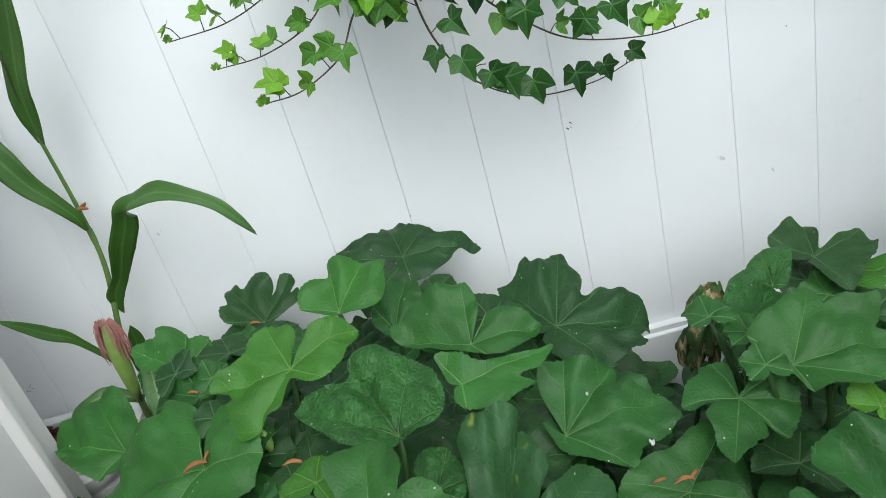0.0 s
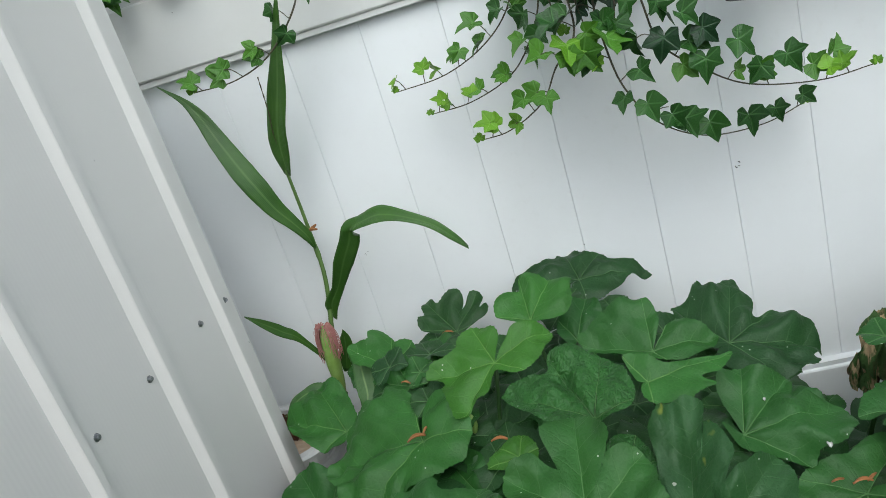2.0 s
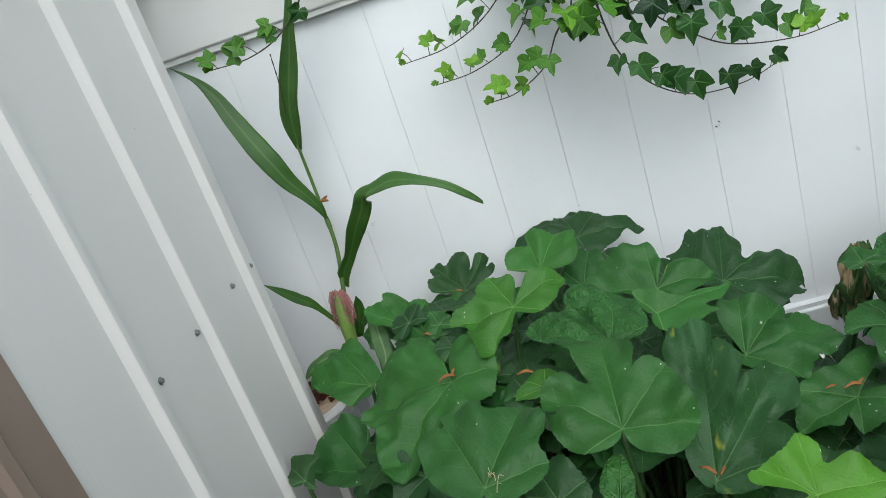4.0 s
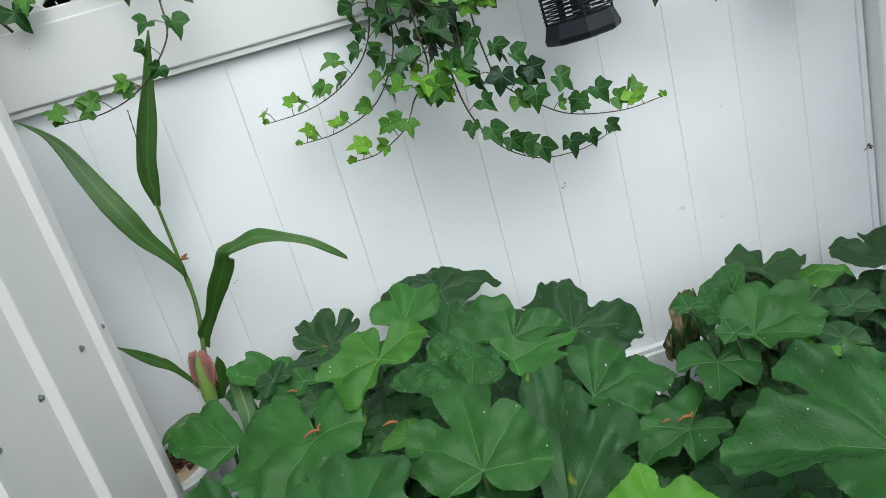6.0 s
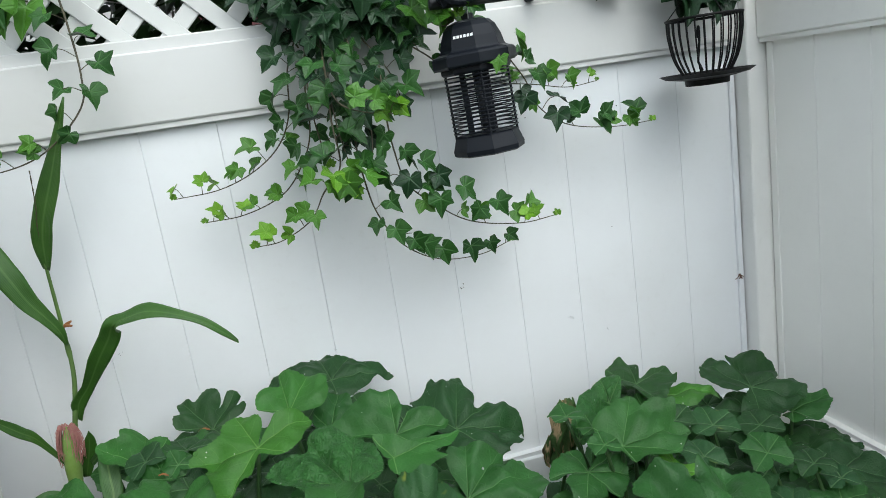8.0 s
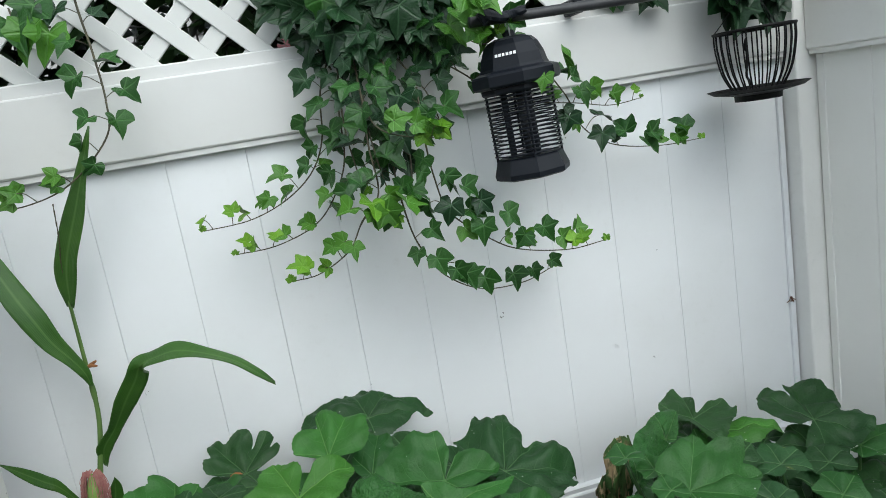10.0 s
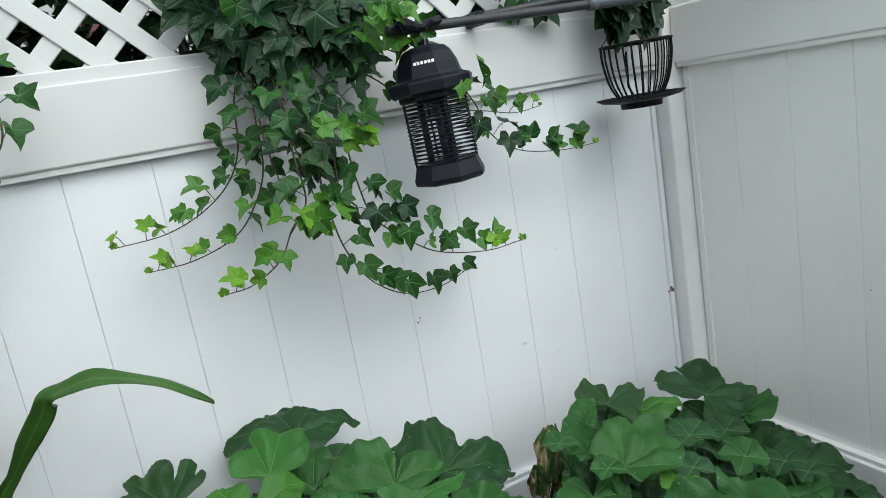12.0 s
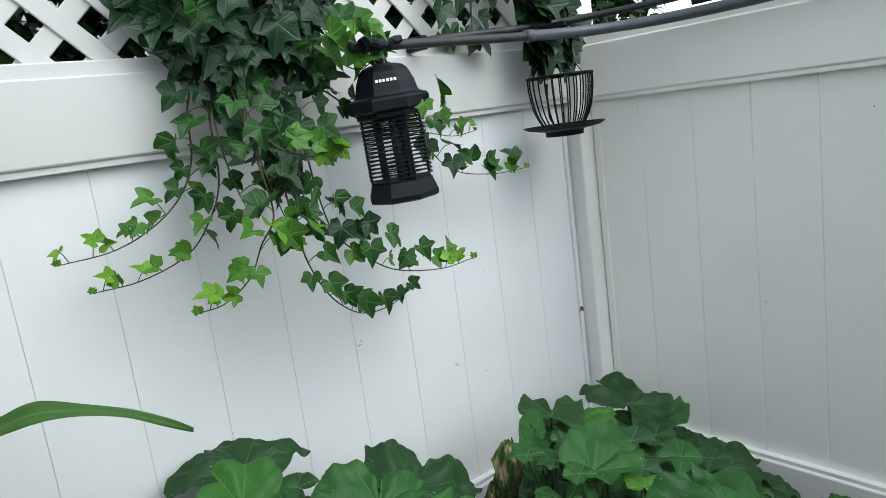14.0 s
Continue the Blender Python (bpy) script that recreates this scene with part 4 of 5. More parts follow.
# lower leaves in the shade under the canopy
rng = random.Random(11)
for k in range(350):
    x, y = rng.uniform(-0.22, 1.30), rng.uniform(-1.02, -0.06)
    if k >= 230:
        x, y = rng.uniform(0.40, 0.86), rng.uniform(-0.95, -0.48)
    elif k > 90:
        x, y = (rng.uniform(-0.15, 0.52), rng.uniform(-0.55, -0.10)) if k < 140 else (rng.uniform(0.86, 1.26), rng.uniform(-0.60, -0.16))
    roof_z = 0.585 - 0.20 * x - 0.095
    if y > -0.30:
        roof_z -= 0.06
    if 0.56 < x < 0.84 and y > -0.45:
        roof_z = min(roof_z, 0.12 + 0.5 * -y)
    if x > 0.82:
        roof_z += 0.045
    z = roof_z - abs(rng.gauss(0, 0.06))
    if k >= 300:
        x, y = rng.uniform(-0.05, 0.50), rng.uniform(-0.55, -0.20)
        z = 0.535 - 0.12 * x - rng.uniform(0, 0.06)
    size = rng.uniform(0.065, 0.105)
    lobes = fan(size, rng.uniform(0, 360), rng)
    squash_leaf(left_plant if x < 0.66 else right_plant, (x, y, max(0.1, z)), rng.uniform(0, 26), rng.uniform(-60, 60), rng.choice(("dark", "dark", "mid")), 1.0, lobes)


# wilted leaf hanging between the two plants
def wilted_leaf(plant, top, length, width, turn):
    """A collapsed leaf hanging from its stalk like a folded umbrella, pleated and ragged below."""
    bm, rows = bmesh.new(), []
    for j in range(18):
        v = j / 17
        row = []
        for i in range(60):
            a = 2 * math.pi * i / 60
            ring = Vector((math.cos(a), math.sin(a), 0))
            fold = 0.80 + 0.75 * noise.noise(ring * 1.7 + Vector((0, turn, v * 2.2))) + 0.40 * noise.noise(ring * 4.5 + Vector((turn, 0, v * 3)))
            r = width * (0.12 + 0.95 * math.sin(math.pi * min(0.8, 0.10 + 0.85 * v)) ** 1.1) * max(0.25, fold)
            drop = length * v * (1 + 0.28 * noise.noise(Vector((math.cos(a) * 1.6, math.sin(a) * 1.6, turn))))
            row.append(bm.verts.new((top[0] + r * math.sin(a) - 0.22 * length * v, top[1] - r * math.cos(a) * 0.75 - 0.1 * length * v, top[2] - drop + 0.009 * noise.noise(Vector((a * 3, v * 6, 5))))))
        rows.append(row)
    for a, b in zip(rows, rows[1:]):
        for i in range(60):
            bm.faces.new((a[i], a[(i + 1) % 60], b[(i + 1) % 60], b[i]))
    ob = part("leaf", bm, WILTED, plant, "shrivelled brown and green hanging leaf", True)
    ob.modifiers.new("thick", "SOLIDIFY").thickness = 0.0010
    return keep_place(ob)


wilted_leaf(right_plant, (0.708, -0.342, 0.518), 0.118, 0.029, 0.0)
wilted_leaf(right_plant, (0.675, -0.325, 0.440), 0.050, 0.015, 3.0)

# bare bent stalk among the corner leaves
bm = tube(bmesh.new(), spline([(0.930, -0.560, 0.20), (0.965, -0.600, 0.292), (1.001, -0.610, 0.307), (1.031, -0.620, 0.311), (1.048, -0.622, 0.286), (1.072, -0.615, 0.258), (1.092, -0.610, 0.240)], 6), lambda s: 0.0052 - 0.0022 * s, 8)
keep_place(part("bare_stalk", bm, CORN_STEM, right_plant, "pale yellow-green bent stalk", True))

# flower bud
bm = turned(bmesh.new(), [(0.0015, -0.017), (0.0038, -0.013), (0.0068, -0.003), (0.0070, 0.005), (0.0045, 0.014), (0.0012, 0.020)], 12, (0.078, -0.47, 0.552), lambda a: 1 + 0.10 * math.cos(5 * a))
bud = keep_place(part("flower_bud", bm, HUSK, left_plant, "closed yellow-green flower bud", True))
bm = tube(bmesh.new(), spline([(0.09, -0.45, 0.2), (0.082, -0.465, 0.42), (0.078, -0.47, 0.537)], 6), 0.0025, 6)
ob = part("bud_stalk", bm, STALK, bud, smooth=True)


# ---- corn plant ----
def jitter_from(rng, amount):
    return Vector((rng.uniform(-1, 1), rng.uniform(-1, 1), rng.uniform(-1, 1))) * amount


corn = empty("corn_plant", (-0.243, -0.12, 0.38), label="young corn plant with long arching leaves and one silky ear", category="corn plant")


def blade(points, width, facing, material=CORN, wave=0.004, base=0.35, twist=None, widths=None, turn=(0.28, 0.58)):
    """A long leaf along the points: folded at its midrib, broad at a third and drawn to a tip, or with its own widths at even steps; facing may turn on the way."""
    path = spline(points, 9)
    n, turned_to = len(path), Vector(twist or facing)
    first = Vector(facing)
    bm, rows = bmesh.new(), []
    uv = bm.loops.layers.uv.new("UVMap")
    across = {}
    for i, p in enumerate(path):
        s = i / (n - 1)
        d = (path[min(i + 1, n - 1)] - path[max(i - 1, 0)]).normalized()
        facing = first.lerp(turned_to, min(1.0, max(0.0, (s - turn[0]) / (turn[1] - turn[0]))))
        side = d.cross(facing).normalized()
        up = side.cross(d).normalized()
        w = 0.5 * width * (base + (1 - base) * min(1, s / 0.30) ** 0.8) * max(0.0, 1 - max(0, (s - 0.30) / 0.70) ** 2.2) + 0.0004
        if widths:
            at = s * (len(widths) - 1.0001)
            w = 0.5 * (widths[int(at)] * (1 - at % 1) + widths[int(at) + 1] * (at % 1))
        row = []
        for k in range(7):
            u = k / 3 - 1
            v = bm.verts.new(p + side * w * u + up * (abs(u) ** 1.5 * w * 0.15 + wave * math.sin(s * 16 + u * 1.5) * abs(u)))
            across[v] = (k / 6, s)
            row.append(v)
        rows.append(row)
    for a, b in zip(rows, rows[1:]):
        for k in range(6):
            bm.faces.new((a[k], a[k + 1], b[k + 1], b[k]))
    for face in bm.faces:
        for loop in face.loops:
            loop[uv].uv = across[loop.vert]
    ob = part("leaf", bm, material, corn, smooth=True)
    ob.modifiers.new("thick", "SOLIDIFY").thickness = 0.0006
    return keep_place(ob)


path = spline([(-0.247, -0.12, 0.37), (-0.245, -0.118, 0.466), (-0.228, -0.105, 0.58), (-0.206, -0.085, 0.70), (-0.205, -0.076, 0.80), (-0.199, -0.092, 0.94)], 8)
keep_place(part("stalk", tube(bmesh.new(), path, lambda s: 0.0066 * (1 - 0.55 * s) + 0.0012 * (abs(s - 0.72) < 0.03), 10), CORN_STEM, corn, smooth=True))
blade([(-0.199, -0.092, 0.920), (-0.182, -0.110, 1.000), (-0.135, -0.135, 1.100), (-0.079, -0.165, 1.222)], 0.042, (-0.35, -1, 0.0), CORN, 0.002)
blade([(-0.201, -0.090, 0.768), (-0.204, -0.100, 0.799), (-0.217, -0.110, 0.832), (-0.236, -0.120, 0.870), (-0.252, -0.125, 0.914), (-0.268, -0.125, 0.955), (-0.291, -0.120, 1.017), (-0.311, -0.110, 1.067), (-0.336, -0.100, 1.105), (-0.379, -0.085, 1.142)], 0.042, (0.5, -1, 0.35), CORN, 0.002, 0.14, None, (0.005, 0.020, 0.026, 0.035, 0.044, 0.045, 0.036, 0.025, 0.012, 0.002))
blade([(-0.215, -0.089, 0.611), (-0.207, -0.099, 0.648), (-0.178, -0.108, 0.684), (-0.143, -0.130, 0.737), (-0.114, -0.145, 0.777), (-0.096, -0.160, 0.806), (-0.061, -0.180, 0.820), (-0.026, -0.200, 0.828), (0.016, -0.225, 0.822), (0.068, -0.265, 0.808), (0.105, -0.310, 0.792), (0.130, -0.345, 0.780)], 0.04, (0.40, -0.90, 0.10), CORN, 0.004, 0.1, (0.05, -0.55, 0.83), (0.004, 0.029, 0.026, 0.040, 0.038, 0.034, 0.030, 0.036, 0.028, 0.022, 0.013, 0.001), (0.43, 0.50))
blade([(-0.238, -0.128, 0.530), (-0.254, -0.140, 0.571), (-0.274, -0.160, 0.621), (-0.288, -0.180, 0.647), (-0.309, -0.200, 0.680), (-0.328, -0.220, 0.711)], 0.016, (0.3, -0.8, 0.7), CORN, 0.001, 0.4, None, (0.010, 0.009, 0.012, 0.022, 0.022, 0.014, 0.002))
blade([(-0.206, -0.120, 0.531), (-0.180, -0.150, 0.557), (-0.161, -0.180, 0.572), (-0.157, -0.200, 0.556), (-0.153, -0.220, 0.534), (-0.150, -0.240, 0.508), (-0.158, -0.260, 0.482)], 0.034, (0.35, -0.80, 0.45), CORN_DULL, 0.003, 0.4, (0.20, -0.92, 0.30), (0.012, 0.016, 0.022, 0.032, 0.036, 0.034, 0.012), (0.2, 0.4))
blade([(-0.240, -0.118, 0.450), (-0.285, -0.130, 0.482), (-0.325, -0.145, 0.482), (-0.365, -0.160, 0.455)], 0.030, (0.1, -0.6, 0.9), CORN_DULL, 0.003)
blade([(-0.225, -0.108, 0.50), (-0.205, -0.115, 0.56), (-0.195, -0.125, 0.60)], 0.030, (0.6, -0.8, 0.2), CORN, 0.001)
ear = empty("ear", (0, 0, 0))
ear.parent = corn
bm = turned(bmesh.new(), [(0.006, -0.06), (0.011, -0.03), (0.0145, 0.015), (0.0150, 0.045), (0.0125, 0.080), (0.007, 0.100), (0.002, 0.108)], 12, squash=lambda a: 1 + 0.06 * math.cos(6 * a))
husk = part("husk", bm, HUSK, ear, smooth=True)
bm = bmesh.new()
rng = random.Random(2)
for k in range(150):
    a, r = math.pi * (k % 2) + rng.gauss(0, 0.70), rng.uniform(0.002, 0.008)
    way = Vector((math.cos(a), 0.7 * math.sin(a), 0))
    top = Vector((0, 0, 0.104)) + way * r
    out = way * rng.uniform(0.009, 0.017)
    fall = rng.uniform(0.030, 0.076)
    tube(bm, spline([top, top + out * 0.5 + Vector((0, 0, rng.uniform(0.003, 0.009))), top + out + Vector((0, 0, -fall * 0.3)), top + out * 1.05 + jitter_from(rng, 0.003) - Vector((0, 0, fall * 0.65)), top + out * 0.95 + jitter_from(rng, 0.005) - Vector((0, 0, fall))], 4), 0.00055, 4)
silk = part("silk", bm, SILK, ear, "dark pink drying silk")
ear.matrix_basis = Matrix.Translation(Vector((-0.238, -0.130, 0.515)) - corn.location) @ pose(0, 0, 0, 4, 6, 0)
bm = tube(bmesh.new(), spline([(-0.199, -0.088, 0.93), (-0.191, -0.108, 1.000), (-0.181, -0.118, 1.042), (-0.172, -0.130, 1.106)], 10), lambda s: 0.0007 + 0.0009 * (0.5 + 0.5 * math.sin(s * 70)) * (s > 0.35), 6)
keep_place(part("tassel", bm, VINE, corn, "thin dry tassel"))
bm = bmesh.new()
for s in (-1, 1):
    tube(bm, spline([(-0.205, -0.078, 0.800), (-0.195, -0.085 + 0.004 * s, 0.806), (-0.183, -0.09, 0.808 + 0.005 * s)], 4), lambda q: 0.0014 + 0.0022 * math.sin(q * 3), 6)
keep_place(part("collar_husk", bm, DRY, corn, "dry orange husk at the node"))


# ---- ivy ----
def ivy_blade(tone, seed):
    """One ivy leaf shape, 1 long, its stalk at the origin and its tip along x."""
    rng = random.Random(seed)
    j = lambda q: q * rng.uniform(0.90, 1.10)
    half = lambda: [(0, 1.0), (j(15), j(0.76)), (j(35), j(0.53)), (j(62), j(0.80)), (j(92), j(0.58)), (j(118), j(0.60)), (152, j(0.44)), (180, 0.08)]
    one, two = half(), half()
    marks = [(-a, r) for a, r in two[::-1]][:-1] + one
    veins = [a for a, r in marks if r in (1.0,) or 50 < abs(a) < 75 or 103 < abs(a) < 140]
    rim = []
    for (a0, r0), (a1, r1) in zip(marks, marks[1:]):
        for k in range(4):
            u = k / 4
            w = u ** 1.45 if r1 > r0 else 1 - (1 - u) ** 1.45
            rim.append((a0 + (a1 - a0) * u, r0 + (r1 - r0) * w))
    bm = bmesh.new()
    uv = bm.loops.layers.uv.new("UVMap")
    where = {}
    cup, bend = rng.uniform(0.20, 0.85), rng.uniform(0.0, 0.55)

    def spot(a, r):
        near = min(abs(a - v) for v in veins)
        x, y = r * math.cos(radians(a)), r * math.sin(radians(a))
        z = -bend * max(0, x) ** 2 + cup * abs(y) - 0.10 * y * y + 0.028 * r * min(near, 25) / 25 + 0.05 * math.sin(6 * x + 5 * y + seed)
        v = bm.verts.new((x, y, z))
        where[v] = (r * math.sin(radians(min(near, 80))), r)
        return v

    rings = [[spot(a, r * s) for a, r in rim] for s in (0.3, 0.65, 1.0)]
    mid, n = spot(0, 0.0), len(rim)
    for k in range(n - 1):
        bm.faces.new((mid, rings[0][k], rings[0][k + 1]))
    for a, b in zip(rings, rings[1:]):
        for k in range(n - 1):
            bm.faces.new((a[k], b[k], b[k + 1], a[k + 1]))
    for face in bm.faces:
        for loop in face.loops:
            loop[uv].uv = where[loop.vert]
    data = bpy.data.meshes.new("ivy_leaf_" + tone)
    bm.to_mesh(data)
    bm.free()
    data.materials.append(IVY[tone])
    data.shade_smooth()
    return data


IVY_SHAPES = {tone: [ivy_blade(tone, 40 + 7 * i + len(tone)) for i in range(7)] for tone in IVY}
irng = random.Random(77)


def ivy_leaf(plant, at, face, tip, size, tone):
    face, tip = Vector(face).normalized(), Vector(tip)
    tip = (tip - face * tip.dot(face)).normalized()
    m = Matrix((tip, face.cross(tip), face)).transposed().to_4x4()
    ob = new("leaf", irng.choice(IVY_SHAPES[tone]))
    ob.parent = plant
    ob.matrix_basis = Matrix.Translation(Vector(at) - plant.location) @ m @ Matrix.Scale(size, 4)
    return ob


def jitter(amount):
    return Vector((irng.uniform(-1, 1), irng.uniform(-1, 1), irng.uniform(-1, 1))) * amount


def ivy_strand(plant, points, count, big, small, tones, thick=0.0017, nod=False):
    """A hanging shoot from its root to its tip, with leaves on short stalks above it."""
    path = spline(points, 10)
    n = len(path)
    bm = tube(bmesh.new(), path, lambda s: thick * (1.15 - 0.65 * s), 6)
    for k in range(count):
        s = (k + 0.5 + irng.uniform(-0.25, 0.25)) / count
        i = min(n - 2, int(s * (n - 1)))
        p, d = path[i], (path[i + 1] - path[i]).normalized()
        size = (big + (small - big) * s) * irng.uniform(0.78, 1.2)
        hang = abs(d.z)
        sign = 1 if k % 2 else -1
        out = Vector((sign * (0.35 + 0.65 * hang), -0.45, 0.9 - 0.6 * hang)) + jitter(0.3)
        out.normalize()
        reach = irng.uniform(0.014, 0.034) * (0.5 + size / 0.05)
        base = p + out * reach
        tube(bm, spline([p, p + out * reach * 0.55 + Vector((0, 0, 0.15 * reach)), base], 3), 0.0008, 5)
        tone = tones[min(len(tones) - 1, int(s * len(tones) + irng.uniform(-0.25, 0.25)))]
        face = Vector((0.15 * sign, -0.9, 0.60)) + jitter(0.75)
        tip = d * 0.7 + Vector((sign * 0.9 * hang, -0.15, 0.75 * (1 - hang) - 0.55 * hang)) + jitter(0.35)
        if nod and s > 0.5:
            base = p + Vector((irng.uniform(-0.008, 0.008), -0.012, 0.55 * size + 0.006))
            face, tip = Vector((0, -0.9, 0.45)) + jitter(0.3), Vector((0.35, -0.1, -0.8)) + jitter(0.35)
        ivy_leaf(plant, base, face, tip, size, tone)
    curl = path[-1]
    for q in (-1, 1):
        ivy_leaf(plant, curl + Vector((0, 0, 0.003)), (0.3 * q, -0.9, 0.4), (0.3 * q, 0, 1), max(0.007, small * 0.5), "young")
    keep_place(part("stem", bm, VINE, plant, smooth=True))


ivy_main = empty("ivy_plant", (0.42, -0.03, 1.30), label="ivy spilling through the fence lattice in long hanging shoots", category="ivy", group="ivy")
ivy_left = empty("ivy_plant", (-0.12, -0.03, 1.30), label="ivy shoot trailing down the white fence rail", category="ivy", group="ivy")
ivy_right = empty("ivy_plant", (1.2, -0.04, 1.34), label="dark climbing vine leaves hanging above the feeder", category="ivy", group="ivy")
DML, MLL = ("dark", "mid", "mid", "light", "light", "young"), ("dark", "mid", "light", "light", "young")
ivy_strand(ivy_main, [(0.347, -0.060, 1.300), (0.310, -0.080, 1.224), (0.296, -0.090, 1.139), (0.266, -0.090, 1.081), (0.211, -0.095, 1.039), (0.139, -0.110, 1.015), (0.054, -0.123, 1.012)], 17, 0.042, 0.020, DML)
ivy_strand(ivy_main, [(0.353, -0.070, 1.270), (0.336, -0.100, 1.191), (0.328, -0.110, 1.095), (0.298, -0.110, 1.031), (0.251, -0.110, 0.983), (0.174, -0.100, 0.957), (0.098, -0.098, 0.955)], 16, 0.042, 0.020, DML)
ivy_strand(ivy_main, [(0.378, -0.150, 1.203), (0.364, -0.200, 1.117), (0.364, -0.220, 1.032), (0.324, -0.240, 0.990), (0.293, -0.250, 0.947), (0.236, -0.275, 0.923), (0.188, -0.287, 0.922)], 14, 0.043, 0.024, MLL)
ivy_strand(ivy_main, [(0.421, -0.160, 1.178), (0.402, -0.200, 1.073), (0.407, -0.210, 0.984), (0.423, -0.210, 0.920), (0.463, -0.200, 0.856), (0.541, -0.160, 0.804), (0.647, -0.100, 0.782), (0.731, -0.060, 0.790)], 14, 0.035, 0.031, ("dark", "mid", "mid", "mid"), nod=True)
ivy_strand(ivy_main, [(0.480, -0.140, 1.203), (0.473, -0.170, 1.102), (0.476, -0.180, 1.040), (0.490, -0.190, 0.973), (0.542, -0.190, 0.921), (0.606, -0.200, 0.878), (0.701, -0.220, 0.859), (0.776, -0.235, 0.865)], 11, 0.040, 0.024, DML)
for at, tip, size, tone in (((0.492, -0.212, 0.985), (-0.3, 0, -0.9), 0.040, "dark"), ((0.523, -0.212, 1.013), (0.5, 0.2, -0.7), 0.034, "mid"), ((0.549, -0.212, 0.983), (0.6, 0, -0.8), 0.034, "dark"), ((0.547, -0.212, 0.936), (-0.1, 0, -1), 0.038, "mid"), ((0.596, -0.212, 0.951), (0.6, 0, -0.7), 0.038, "mid"), ((0.624, -0.212, 0.903), (-0.6, 0, -0.7), 0.032, "mid"), ((0.662, -0.212, 0.910), (0.4, 0, -0.8), 0.036, "mid"), ((0.697, -0.212, 0.884), (0.7, 0, -0.4), 0.030, "light"), ((0.727, -0.212, 0.896), (0.5, 0, 0.6), 0.030, "light"), ((0.491, -0.212, 1.039), (0.2, 0, -1), 0.032, "mid")):
    ivy_leaf(ivy_main, at, Vector((0.0, -0.95, 0.35)) + jitter(0.3), tip, size, tone)
ivy_strand(ivy_main, [(0.540, -0.060, 1.360), (0.640, -0.100, 1.300), (0.707, -0.130, 1.240), (0.784, -0.110, 1.146), (0.819, -0.100, 1.074), (0.885, -0.100, 1.027), (0.987, -0.110, 1.008), (1.065, -0.135, 1.010)], 9, 0.043, 0.024, ("mid", "mid", "dark", "mid", "light"))
for at, tip, size, tone in (((0.784, -0.118, 1.100), (-0.4, 0, -0.9), 0.040, "dark"), ((0.850, -0.122, 1.058), (-0.2, 0, -1), 0.042, "dark"), ((0.899, -0.125, 1.053), (-0.4, 0, 0.9), 0.040, "mid"), ((0.958, -0.125, 1.041), (0.9, 0, -0.35), 0.036, "mid"),
                            ((0.947, -0.118, 1.027), (0.45, 0, -0.9), 0.040, "mid"), ((1.013, -0.128, 1.027), (0.7, 0, -0.75), 0.034, "light"), ((1.030, -0.130, 1.040), (-0.6, 0.3, 0.7), 0.034, "mid"), ((0.800, -0.112, 1.088), (0.3, 0, -0.9), 0.026, "light"),
                            ((0.818, -0.112, 1.145), (0.2, 0, -1), 0.036, "mid"), ((0.890, -0.108, 1.130), (0.5, 0, -0.8), 0.032, "light"), ((0.846, -0.105, 1.150), (0.5, 0, -0.8), 0.030, "light")):
    ivy_leaf(ivy_main, at, Vector((0.0, -0.95, 0.3)) + jitter(0.3), tip, size, tone)
ivy_strand(ivy_main, [(0.485, -0.080, 1.290), (0.577, -0.120, 1.216), (0.634, -0.085, 1.178), (0.724, -0.075, 1.142), (0.820, -0.085, 1.123), (0.898, -0.080, 1.107), (0.974, -0.070, 1.111)], 14, 0.038, 0.014, MLL, 0.0016)
ivy_strand(ivy_main, [(0.373, -0.150, 1.231), (0.370, -0.200, 1.177), (0.384, -0.240, 1.139), (0.432, -0.250, 1.118), (0.479, -0.260, 1.110)], 6, 0.034, 0.032, ("mid", "mid", "light", "young"), 0.0018)
ivy_strand(ivy_main, [(0.38, -0.10, 1.27), (0.372, -0.17, 1.16), (0.376, -0.21, 1.07), (0.386, -0.222, 1.01)], 6, 0.034, 0.030, ("dark", "mid", "mid", "mid"))
ivy_strand(ivy_main, [(0.43, -0.10, 1.27), (0.442, -0.16, 1.16), (0.434, -0.20, 1.07), (0.424, -0.215, 1.02)], 7, 0.034, 0.030, ("dark", "mid", "mid", "mid"))
ivy_strand(ivy_main, [(0.35, -0.08, 1.27), (0.338, -0.12, 1.16), (0.343, -0.15, 1.07), (0.352, -0.17, 1.03)], 5, 0.034, 0.030, ("dark", "mid", "mid"))
ivy_strand(ivy_main, [(0.46, -0.08, 1.27), (0.500, -0.13, 1.19), (0.515, -0.15, 1.12)], 7, 0.042, 0.038, ("dark", "dark", "mid"))
ivy_strand(ivy_main, [(0.50, -0.08, 1.33), (0.56, -0.12, 1.30), (0.61, -0.16, 1.26), (0.64, -0.18, 1.275)], 10, 0.046, 0.036, ("mid", "light", "light"), 0.0018)
